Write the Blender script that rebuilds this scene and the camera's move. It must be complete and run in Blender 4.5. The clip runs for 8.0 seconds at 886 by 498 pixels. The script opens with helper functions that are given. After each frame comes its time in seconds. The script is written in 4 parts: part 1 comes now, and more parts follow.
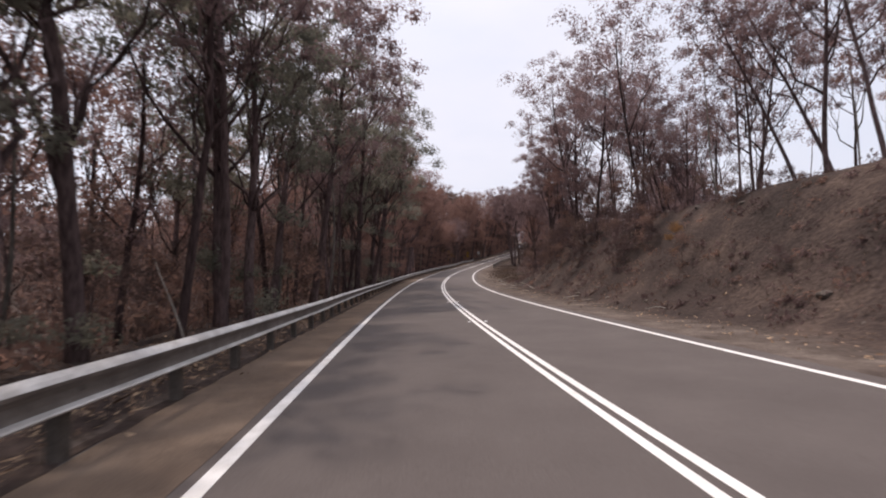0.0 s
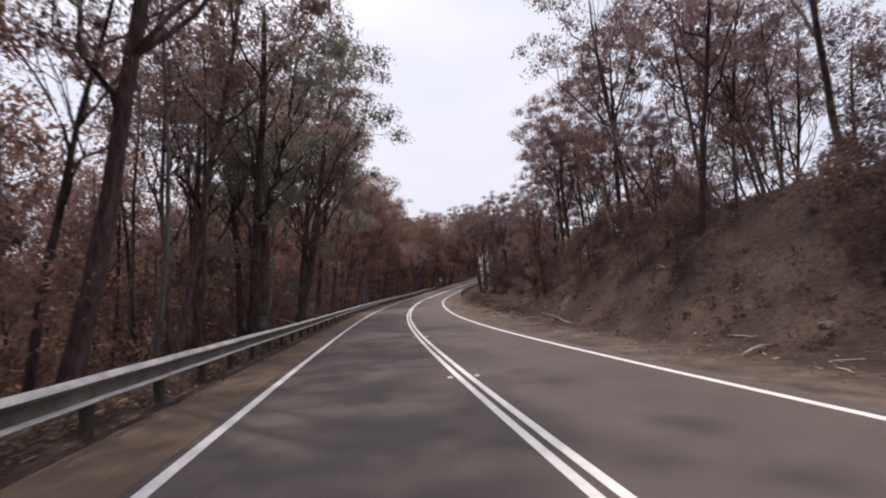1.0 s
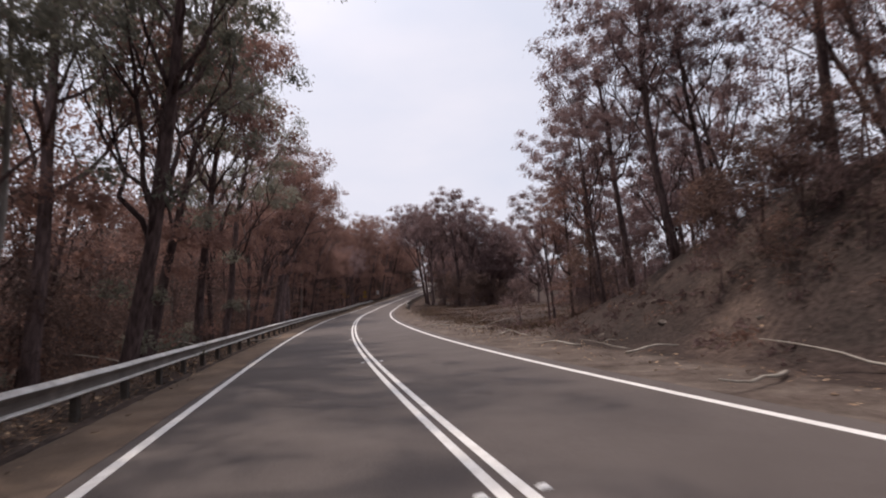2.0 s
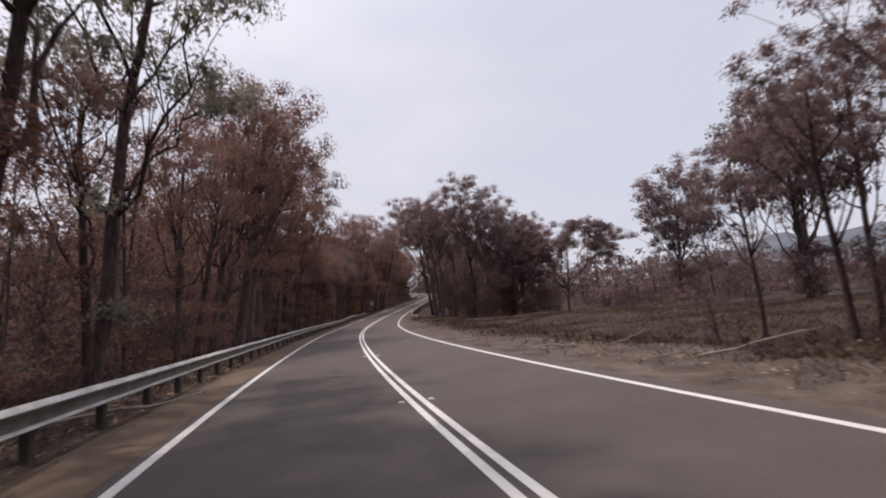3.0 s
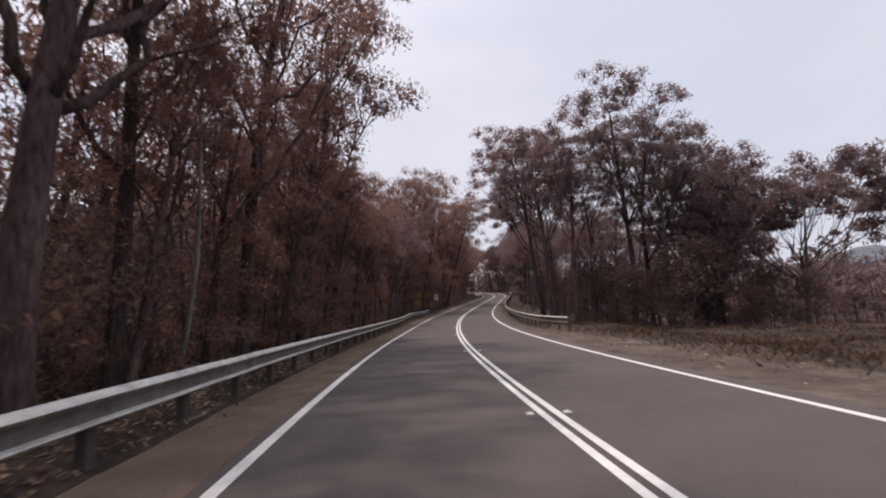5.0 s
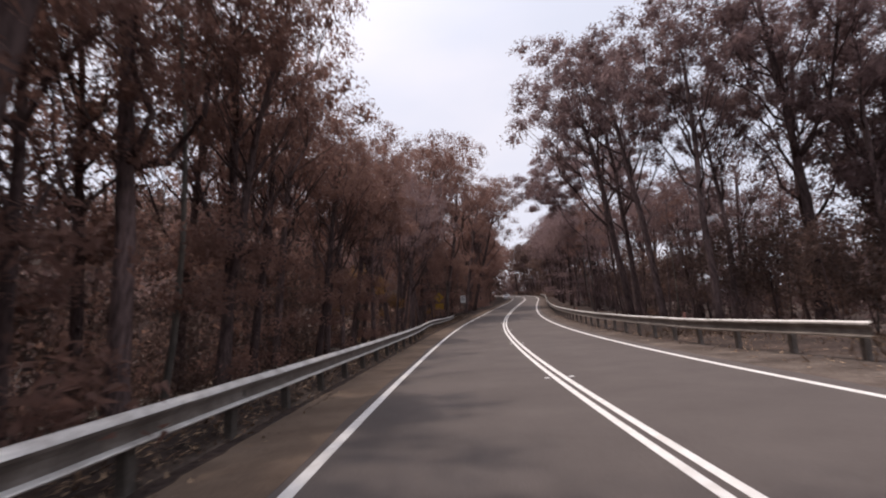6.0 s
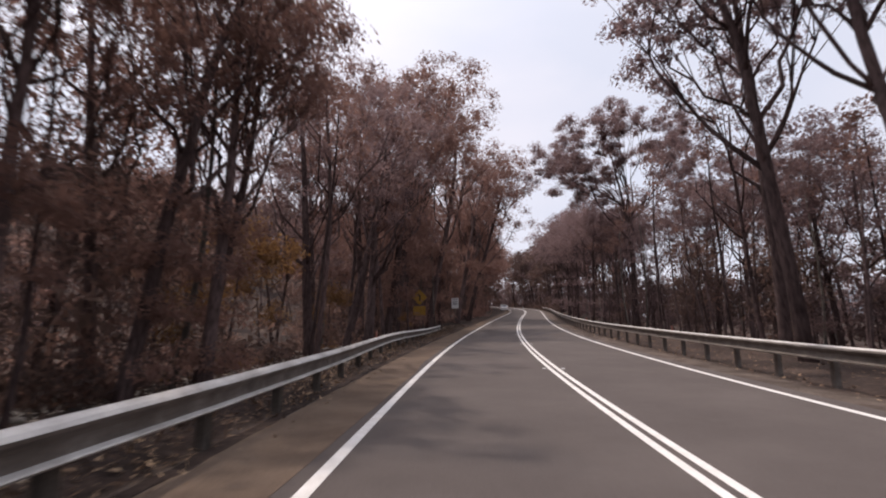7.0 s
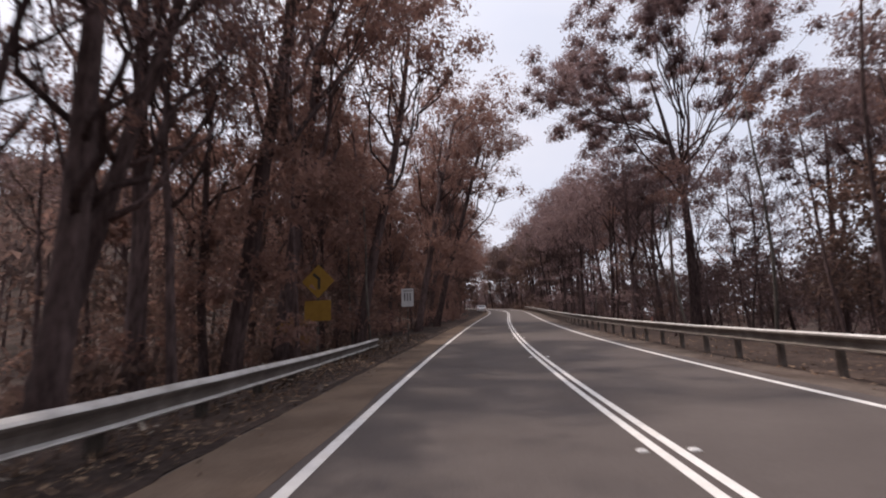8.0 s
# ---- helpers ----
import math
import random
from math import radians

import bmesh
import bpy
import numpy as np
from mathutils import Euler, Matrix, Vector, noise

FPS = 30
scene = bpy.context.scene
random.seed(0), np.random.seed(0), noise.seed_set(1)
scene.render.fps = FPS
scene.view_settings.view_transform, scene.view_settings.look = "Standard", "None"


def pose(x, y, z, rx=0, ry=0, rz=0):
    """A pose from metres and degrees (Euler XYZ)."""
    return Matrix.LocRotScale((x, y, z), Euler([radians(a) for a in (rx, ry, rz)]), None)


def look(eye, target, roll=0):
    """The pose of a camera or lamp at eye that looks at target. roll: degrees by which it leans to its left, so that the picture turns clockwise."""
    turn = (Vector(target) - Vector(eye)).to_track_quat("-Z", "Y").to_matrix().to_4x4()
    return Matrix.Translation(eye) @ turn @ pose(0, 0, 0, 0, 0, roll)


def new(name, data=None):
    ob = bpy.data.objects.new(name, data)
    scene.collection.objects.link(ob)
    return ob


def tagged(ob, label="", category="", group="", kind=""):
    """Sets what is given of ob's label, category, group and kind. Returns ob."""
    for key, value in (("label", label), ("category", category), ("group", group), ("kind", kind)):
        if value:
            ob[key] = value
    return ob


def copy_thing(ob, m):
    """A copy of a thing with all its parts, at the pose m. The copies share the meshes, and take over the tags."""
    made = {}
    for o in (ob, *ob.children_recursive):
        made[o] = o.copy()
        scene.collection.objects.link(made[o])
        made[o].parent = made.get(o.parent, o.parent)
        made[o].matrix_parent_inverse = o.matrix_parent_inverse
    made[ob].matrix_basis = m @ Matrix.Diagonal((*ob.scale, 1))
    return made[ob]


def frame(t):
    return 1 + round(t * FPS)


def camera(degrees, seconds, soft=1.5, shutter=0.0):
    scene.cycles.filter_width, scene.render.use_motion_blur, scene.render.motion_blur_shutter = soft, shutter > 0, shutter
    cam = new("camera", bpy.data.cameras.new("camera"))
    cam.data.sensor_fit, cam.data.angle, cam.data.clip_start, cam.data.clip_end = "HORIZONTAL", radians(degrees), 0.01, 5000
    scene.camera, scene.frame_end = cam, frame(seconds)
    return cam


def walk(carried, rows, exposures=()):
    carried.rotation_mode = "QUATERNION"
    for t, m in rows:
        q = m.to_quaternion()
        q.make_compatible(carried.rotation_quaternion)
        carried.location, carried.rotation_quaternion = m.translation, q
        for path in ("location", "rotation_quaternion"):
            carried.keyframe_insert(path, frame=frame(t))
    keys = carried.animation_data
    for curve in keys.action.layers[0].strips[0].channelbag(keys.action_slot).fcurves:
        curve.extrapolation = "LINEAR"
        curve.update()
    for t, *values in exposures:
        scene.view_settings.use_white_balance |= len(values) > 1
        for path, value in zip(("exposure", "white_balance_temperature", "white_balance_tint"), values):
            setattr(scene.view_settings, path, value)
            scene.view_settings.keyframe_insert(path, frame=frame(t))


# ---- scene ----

# ---- camera ----
cam = camera(82.12, 8.0, soft=2.0, shutter=0.15)
PATH = [
    (0.0, pose(-1.857, -11.206, 1.473, 92.40, 1.47, -3.55)),
    (0.5, pose(-1.702, -3.295, 1.367, 92.43, 2.96, -6.37)),
    (0.7, pose(-1.621, -0.155, 1.339, 94.20, 2.52, -6.33)),
    (1.0, pose(-1.509, 4.557, 1.303, 95.58, 2.96, -8.49)),
    (1.5, pose(-1.318, 12.299, 1.264, 96.92, 2.92, -12.34)),
    (1.7, pose(-1.221, 15.420, 1.256, 97.08, 3.15, -15.16)),
    (2.0, pose(-1.048, 20.103, 1.252, 96.80, 3.88, -16.28)),
    (2.2, pose(-1.001, 23.249, 1.257, 94.68, 4.08, -17.35)),
    (2.5, pose(-0.795, 27.970, 1.292, 96.60, 4.30, -17.55)),
    (3.3, pose(-0.116, 40.607, 1.447, 98.16, 5.43, -17.97)),
    (3.5, pose(0.085, 43.782, 1.508, 98.29, 4.84, -17.76)),
    (4.0, pose(0.855, 51.754, 1.680, 98.87, 3.14, -17.17)),
    (4.5, pose(1.785, 59.734, 1.864, 99.15, 2.28, -14.63)),
    (4.7, pose(2.165, 62.962, 1.946, 98.73, 1.33, -13.30)),
    (5.8, pose(4.925, 80.984, 2.475, 99.06, 5.53, -11.09)),
    (6.0, pose(5.553, 84.322, 2.581, 99.50, 3.81, -10.17)),
    (6.5, pose(7.267, 92.667, 2.863, 99.28, 2.84, -10.06)),
    (7.0, pose(9.229, 101.154, 3.203, 100.47, 0.27, -11.44)),
    (7.5, pose(11.594, 109.909, 3.633, 101.06, 0.20, -12.82)),
    (7.8, pose(13.183, 115.341, 3.938, 100.61, 1.65, -13.76)),
    (8.0, pose(14.324, 119.008, 4.156, 100.80, 1.81, -14.23)),
]
walk(cam, PATH, [(0.0, 0.37, 6850, 20), (1.5, 0.32, 6850, 20), (2.0, 0.25, 6850, 20), (3.5, 0.06, 6850, 20), (4.5, 0.08, 6850, 20), (6.0, 0.31, 6850, 20), (7.0, 0.32, 6850, 20), (7.5, 0.24, 6850, 20), (8.0, 0.31, 6850, 20)])

# ---- world, sun, exposure ----
SUN_ELEV, SUN_AZ = 68.0, -32.0     # degrees; azimuth from +y towards +x
world = bpy.data.worlds.new("hazy_sky")
scene.world = world
world.use_nodes = True
wn, wl = world.node_tree.nodes, world.node_tree.links
wn.clear()
sky = wn.new("ShaderNodeTexSky")
sky.sky_type = "NISHITA"
sky.sun_disc = False
sky.sun_elevation = radians(SUN_ELEV)
sky.sun_rotation = radians(SUN_AZ)
sky.air_density, sky.dust_density, sky.ozone_density = 1.0, 6.0, 1.5
smoke = wn.new("ShaderNodeMix")
smoke.data_type = "RGBA"
smoke.inputs[0].default_value = 0.85
smoke.inputs[7].default_value = (6.9, 7.6, 8.6, 1)
cloud = wn.new("ShaderNodeTexNoise")
cloud.inputs["Scale"].default_value, cloud.inputs["Detail"].default_value = 2.2, 5.0
wtc = wn.new("ShaderNodeTexCoord")
wmap = wn.new("ShaderNodeMapping")
wmap.inputs["Scale"].default_value = (1, 1, 2.5)
wl.new(wtc.outputs["Generated"], wmap.inputs["Vector"])
wl.new(wmap.outputs[0], cloud.inputs["Vector"])
cran = wn.new("ShaderNodeValToRGB")
cran.color_ramp.elements[0].position, cran.color_ramp.elements[0].color = 0.35, (6.4, 7.25, 8.4, 1)
cran.color_ramp.elements[1].position, cran.color_ramp.elements[1].color = 0.68, (7.6, 8.1, 8.9, 1)
wl.new(cloud.outputs["Fac"], cran.inputs[0])
wl.new(cran.outputs[0], smoke.inputs[7])
bg = wn.new("ShaderNodeBackground")
bg.inputs["Strength"].default_value = 0.1
wout = wn.new("ShaderNodeOutputWorld")
wl.new(sky.outputs[0], smoke.inputs[6])
# the smoke glows in a broad aureole round the sun
az, el = radians(SUN_AZ), radians(SUN_ELEV)
sun_way = Vector((math.sin(az) * math.cos(el), math.cos(az) * math.cos(el), math.sin(el)))
near_sun = wn.new("ShaderNodeVectorMath")
near_sun.operation = "DOT_PRODUCT"
near_sun.inputs[1].default_value = sun_way
wl.new(wtc.outputs["Generated"], near_sun.inputs[0])
lobe = wn.new("ShaderNodeMath")
lobe.operation, lobe.use_clamp = "POWER", True
wl.new(near_sun.outputs["Value"], lobe.inputs[0])
lobe.inputs[1].default_value = 10.0
glow = wn.new("ShaderNodeMath")
glow.operation = "MULTIPLY_ADD"
wl.new(lobe.outputs[0], glow.inputs[0])
glow.inputs[1].default_value, glow.inputs[2].default_value = 1.8, 0.97
lit = wn.new("ShaderNodeVectorMath")
lit.operation = "SCALE"
wl.new(smoke.outputs[2], lit.inputs[0])
wl.new(glow.outputs[0], lit.inputs["Scale"])
wl.new(lit.outputs[0], bg.inputs["Color"])
wl.new(bg.outputs[0], wout.inputs["Surface"])

sun_data = bpy.data.lights.new("sun", "SUN")
sun_data.energy, sun_data.angle, sun_data.color = 1.95, radians(1.3), (1.0, 0.93, 0.82)
sun = new("sun", sun_data)
sun.matrix_world = look(sun_way * 100, (0, 0, 0))


# ---- materials ----
def make_mat(name, stops, scale=1.0, rough=0.8, metal=0.0, bump=0.3, bump_scale=20.0, detail=6.0, fine=None, rand=0.0, island=0.0, spec=0.3, coord="Object", stretch=(1, 1, 1), dist=0.02):
    """A surface with a coarse noise through a colour ramp, a fine noise on it, and relief."""
    m = bpy.data.materials.new(name)
    m.use_nodes = True
    n, l = m.node_tree.nodes, m.node_tree.links
    b = n["Principled BSDF"]
    tc = n.new("ShaderNodeTexCoord")
    mp = n.new("ShaderNodeMapping")
    mp.inputs["Scale"].default_value = stretch
    l.new(tc.outputs[coord], mp.inputs["Vector"])
    no = n.new("ShaderNodeTexNoise")
    no.inputs["Scale"].default_value, no.inputs["Detail"].default_value, no.inputs["Roughness"].default_value = scale, detail, 0.6
    l.new(mp.outputs[0], no.inputs["Vector"])
    value = no.outputs["Fac"]
    if rand or island:
        src = n.new("ShaderNodeObjectInfo").outputs["Random"] if rand else n.new("ShaderNodeNewGeometry").outputs["Random Per Island"]
        ma = n.new("ShaderNodeMath")
        ma.operation = "MULTIPLY_ADD"
        l.new(src, ma.inputs[0])
        ma.inputs[1].default_value = rand or island
        l.new(value, ma.inputs[2])
        su = n.new("ShaderNodeMath")
        su.operation = "SUBTRACT"
        l.new(ma.outputs[0], su.inputs[0])
        su.inputs[1].default_value = (rand or island) / 2
        value = su.outputs[0]
    ramp = n.new("ShaderNodeValToRGB")
    el_ = ramp.color_ramp.elements
    while len(el_) < len(stops):
        el_.new(0.5)
    for e_, (p_, c_) in zip(el_, stops):
        e_.position, e_.color = p_, (*c_, 1)
    l.new(value, ramp.inputs[0])
    col = ramp.outputs[0]
    nf = n.new("ShaderNodeTexNoise")
    nf.inputs["Scale"].default_value, nf.inputs["Detail"].default_value = bump_scale, 4.0
    l.new(mp.outputs[0], nf.inputs["Vector"])
    if fine:
        mx = n.new("ShaderNodeMix")
        mx.data_type, mx.blend_type = "RGBA", "MULTIPLY"
        mx.inputs[0].default_value = 1.0
        r2 = n.new("ShaderNodeMapRange")
        r2.inputs[1].default_value, r2.inputs[2].default_value = 0.3, 0.7
        r2.inputs[3].default_value, r2.inputs[4].default_value = fine
        l.new(nf.outputs["Fac"], r2.inputs[0])
        l.new(col, mx.inputs[6])
        l.new(r2.outputs[0], mx.inputs[7])
        col = mx.outputs[2]
    l.new(col, b.inputs["Base Color"])
    b.inputs["Roughness"].default_value, b.inputs["Metallic"].default_value = rough, metal
    b.inputs["Specular IOR Level"].default_value = spec
    if bump:
        bp = n.new("ShaderNodeBump")
        bp.inputs["Strength"].default_value, bp.inputs["Distance"].default_value = bump, dist
        l.new(nf.outputs["Fac"], bp.inputs["Height"])
        l.new(bp.outputs[0], b.inputs["Normal"])
    return m


M_ASPHALT = make_mat("asphalt", [(0.3, (0.088, 0.074, 0.07)), (0.55, (0.104, 0.088, 0.083)), (0.75, (0.12, 0.102, 0.096))], 0.6, 0.82, 0, 0.5, 90, 8, (0.75, 1.25), dist=0.006, spec=0.15)
M_SHOULDER = make_mat("dusty_shoulder", [(0.3, (0.108, 0.078, 0.06)), (0.52, (0.151, 0.111, 0.085)), (0.75, (0.2, 0.149, 0.114))], 0.9, 0.9, 0, 0.5, 60, 8, (0.75, 1.25), dist=0.008, spec=0.08)
M_LINE = make_mat("line_paint", [(0.3, (0.66, 0.64, 0.61)), (0.6, (0.8, 0.79, 0.77))], 6, 0.6, 0, 0.3, 120, 8, (0.8, 1.1), dist=0.003)
M_GROUND = make_mat("burnt_ground", [(0.3, (0.034, 0.027, 0.024)), (0.5, (0.056, 0.041, 0.036)), (0.72, (0.108, 0.078, 0.064))], 0.45, 0.95, 0, 0.8, 9, 10, (0.6, 1.3), dist=0.08, spec=0.08)


def add_gravel(m, stops):
    """Lay tan gravel over the earth where the sheet's gravel mask says, with a ragged edge."""
    n, l = m.node_tree.nodes, m.node_tree.links
    b = n["Principled BSDF"]
    earth = b.inputs["Base Color"].links[0].from_socket
    tc = n.new("ShaderNodeTexCoord")
    at = n.new("ShaderNodeAttribute")
    at.attribute_name = "gravel"
    edge = n.new("ShaderNodeTexNoise")
    edge.inputs["Scale"].default_value, edge.inputs["Detail"].default_value, edge.inputs["Roughness"].default_value = 1.3, 8.0, 0.7
    coarse = n.new("ShaderNodeTexNoise")
    coarse.inputs["Scale"].default_value, coarse.inputs["Detail"].default_value = 0.8, 8.0
    stone = n.new("ShaderNodeTexNoise")
    stone.inputs["Scale"].default_value, stone.inputs["Detail"].default_value = 28.0, 5.0
    for q in (edge, coarse, stone):
        l.new(tc.outputs["Object"], q.inputs["Vector"])
    add = n.new("ShaderNodeMath")
    add.operation = "ADD"
    l.new(at.outputs["Fac"], add.inputs[0])
    l.new(edge.outputs["Fac"], add.inputs[1])
    mask = n.new("ShaderNodeMapRange")
    mask.inputs[1].default_value, mask.inputs[2].default_value = 0.86, 1.14
    l.new(add.outputs[0], mask.inputs[0])
    mean = n.new("ShaderNodeMath")
    mean.operation = "MULTIPLY_ADD"
    l.new(stone.outputs["Fac"], mean.inputs[0])
    mean.inputs[1].default_value = 0.5
    half = n.new("ShaderNodeMath")
    half.operation = "MULTIPLY"
    l.new(coarse.outputs["Fac"], half.inputs[0])
    half.inputs[1].default_value = 0.5
    l.new(half.outputs[0], mean.inputs[2])
    ramp = n.new("ShaderNodeValToRGB")
    el_ = ramp.color_ramp.elements
    el_.new(0.5)
    for e_, (p_, c_) in zip(el_, stops):
        e_.position, e_.color = p_, (*c_, 1)
    l.new(mean.outputs[0], ramp.inputs[0])
    mx = n.new("ShaderNodeMix")
    mx.data_type = "RGBA"
    l.new(mask.outputs[0], mx.inputs[0])
    l.new(earth, mx.inputs[6])
    l.new(ramp.outputs[0], mx.inputs[7])
    l.new(mx.outputs[2], b.inputs["Base Color"])


add_gravel(M_GROUND, [(0.36, (0.066, 0.051, 0.043)), (0.5, (0.128, 0.102, 0.087)), (0.66, (0.2, 0.163, 0.14))])
M_GRASS = make_mat("dry_grass", [(0.25, (0.04, 0.025, 0.017)), (0.55, (0.1, 0.061, 0.04)), (0.8, (0.17, 0.115, 0.073))], 0.3, 0.9, 0, 0.3, 30, 6, (0.7, 1.3), island=0.5, spec=0.08)
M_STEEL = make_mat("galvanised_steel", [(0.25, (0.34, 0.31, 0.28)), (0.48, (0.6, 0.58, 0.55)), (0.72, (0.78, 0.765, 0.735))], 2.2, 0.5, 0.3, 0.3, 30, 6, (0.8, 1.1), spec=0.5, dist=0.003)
# darker steel: shade of the beam's fold as colour; plain tone on far posts
M_DARK_STEEL = make_mat("dark_steel", [(0.25, (0.078, 0.063, 0.054)), (0.5, (0.145, 0.122, 0.106)), (0.75, (0.25, 0.222, 0.2))], 2.6, 0.6, 0.25, 0.3, 30, 6, (0.75, 1.15), spec=0.4, dist=0.003)
M_POST = make_mat("post_steel", [(0.3, (0.07, 0.06, 0.052)), (0.7, (0.15, 0.13, 0.115))], 4, 0.7, 0.3, 0.2, 50, 6, (0.7, 1.1), dist=0.003)
M_BARK = make_mat("charred_bark", [(0.3, (0.062, 0.042, 0.04)), (0.55, (0.112, 0.078, 0.074)), (0.78, (0.2, 0.138, 0.132))], 1.2, 0.95, 0, 0.9, 12, 8, (0.5, 1.4), rand=0.35, stretch=(1, 1, 0.25), dist=0.05, spec=0.08)
M_PALE = make_mat("pale_bark", [(0.3, (0.06, 0.05, 0.045)), (0.5, (0.16, 0.14, 0.12)), (0.72, (0.32, 0.29, 0.26))], 1.0, 0.85, 0, 0.5, 10, 8, (0.6, 1.3), rand=0.25, stretch=(1, 1, 0.3), dist=0.03)


def leaf_mat(name, dark, mid, pale):
    """Leaves: each leaf its own shade, patches over the crown, some light through the blade."""
    m = bpy.data.materials.new(name)
    m.use_nodes = True
    n, l = m.node_tree.nodes, m.node_tree.links
    b, out = n["Principled BSDF"], n["Material Output"]
    geo = n.new("ShaderNodeNewGeometry")
    tc = n.new("ShaderNodeTexCoord")
    no = n.new("ShaderNodeTexNoise")
    no.inputs["Scale"].default_value, no.inputs["Detail"].default_value = 0.45, 3.0
    l.new(tc.outputs["Object"], no.inputs["Vector"])
    info = n.new("ShaderNodeObjectInfo")
    a = n.new("ShaderNodeMath")
    a.operation = "MULTIPLY_ADD"
    l.new(geo.outputs["Random Per Island"], a.inputs[0])
    a.inputs[1].default_value = 0.3
    l.new(no.outputs["Fac"], a.inputs[2])
    c = n.new("ShaderNodeMath")
    c.operation = "MULTIPLY_ADD"
    l.new(info.outputs["Random"], c.inputs[0])
    c.inputs[1].default_value = 0.3
    l.new(a.outputs[0], c.inputs[2])
    d = n.new("ShaderNodeMath")
    d.operation = "SUBTRACT"
    l.new(c.outputs[0], d.inputs[0])
    d.inputs[1].default_value = 0.3
    r = n.new("ShaderNodeValToRGB")
    r.color_ramp.elements.new(0.5)
    for e_, (p_, c_) in zip(r.color_ramp.elements, ((0.15, dark), (0.5, mid), (0.9, pale))):
        e_.position, e_.color = p_, (*c_, 1)
    l.new(d.outputs[0], r.inputs[0])
    l.new(r.outputs[0], b.inputs["Base Color"])
    b.inputs["Roughness"].default_value = 0.6
    b.inputs["Specular IOR Level"].default_value = 0.15
    t = n.new("ShaderNodeBsdfTranslucent")
    l.new(r.outputs[0], t.inputs["Color"])
    mx = n.new("ShaderNodeMixShader")
    mx.inputs[0].default_value = 0.58
    l.new(b.outputs[0], mx.inputs[1])
    l.new(t.outputs[0], mx.inputs[2])
    l.new(mx.outputs[0], out.inputs["Surface"])
    return m


M_BROWN = leaf_mat("scorched_leaf", (0.172, 0.1, 0.082), (0.24, 0.139, 0.115), (0.322, 0.196, 0.163))
M_CHAR = leaf_mat("charred_leaf", (0.105, 0.072, 0.062), (0.176, 0.115, 0.096), (0.352, 0.204, 0.156))
M_ASH = leaf_mat("ashen_leaf", (0.085, 0.057, 0.054), (0.16, 0.107, 0.103), (0.276, 0.192, 0.18))
M_HILL = leaf_mat("hillside_leaf", (0.082, 0.057, 0.052), (0.14, 0.092, 0.079), (0.235, 0.147, 0.119))
M_DULL = leaf_mat("singed_leaf", (0.157, 0.104, 0.102), (0.228, 0.155, 0.151), (0.304, 0.21, 0.207))
M_GREEN = leaf_mat("gum_leaf", (0.103, 0.103, 0.081), (0.178, 0.17, 0.134), (0.281, 0.266, 0.211))
M_ORANGE = leaf_mat("orange_leaf", (0.13, 0.07, 0.03), (0.25, 0.135, 0.06), (0.38, 0.23, 0.11))
# the blue-grey of these hills is distance haze put into the base colour
M_RIDGE = make_mat("far_hills_painted_haze", [(0.3, (0.105, 0.115, 0.135)), (0.55, (0.135, 0.148, 0.172)), (0.75, (0.17, 0.18, 0.205))], 0.02, 0.95, 0, 0, 0.2, 6, (0.8, 1.15), spec=0.05)
M_LITTER = make_mat("leaf_litter", [(0.2, (0.081, 0.047, 0.03)), (0.5, (0.216, 0.13, 0.081)), (0.8, (0.459, 0.325, 0.213))], 0.5, 0.9, 0, 0, 5, 4, island=0.8)
M_STICK = make_mat("bleached_stick", [(0.3, (0.3, 0.26, 0.22)), (0.7, (0.5, 0.46, 0.4))], 4, 0.9, 0, 0.3, 30, 6, (0.7, 1.1))
M_YELLOW = make_mat("sign_yellow", [(0.3, (0.27, 0.148, 0.024)), (0.7, (0.36, 0.206, 0.036))], 4, 0.5, 0, 0.05, 30, 4)
M_WHITE = make_mat("sign_white", [(0.3, (0.6, 0.6, 0.6)), (0.7, (0.75, 0.75, 0.74))], 4, 0.5, 0, 0.05, 30, 4)
M_BLACK = make_mat("sign_black", [(0.3, (0.02, 0.02, 0.02)), (0.7, (0.04, 0.04, 0.04))], 4, 0.5, 0, 0.05, 30, 4)
M_MARK = make_mat("marker_plate", [(0.3, (0.3, 0.13, 0.1)), (0.7, (0.42, 0.2, 0.16))], 4, 0.5, 0, 0.05, 30, 4)
M_CAR = make_mat("white_car_paint", [(0.3, (0.74, 0.74, 0.75)), (0.7, (0.8, 0.8, 0.81))], 2, 0.25, 0, 0.0, 30, 4, spec=0.5)
M_GLASS = make_mat("dark_car_glass", [(0.3, (0.02, 0.022, 0.025)), (0.7, (0.03, 0.033, 0.036))], 2, 0.08, 0, 0.0, 30, 4, spec=0.6)
M_LAMP = make_mat("red_lamp", [(0.3, (0.3, 0.02, 0.02)), (0.7, (0.4, 0.03, 0.03))], 2, 0.2, 0, 0.0, 30, 4, spec=0.5)
M_RUBBER = make_mat("tyre_rubber", [(0.3, (0.02, 0.02, 0.02)), (0.7, (0.035, 0.035, 0.035))], 8, 0.9, 0, 0.2, 60, 4)
M_ROCK = make_mat("rock", [(0.3, (0.08, 0.065, 0.055)), (0.6, (0.17, 0.14, 0.12)), (0.8, (0.28, 0.23, 0.2))], 1.5, 0.92, 0, 0.8, 10, 8, (0.6, 1.3), rand=0.2, dist=0.05)

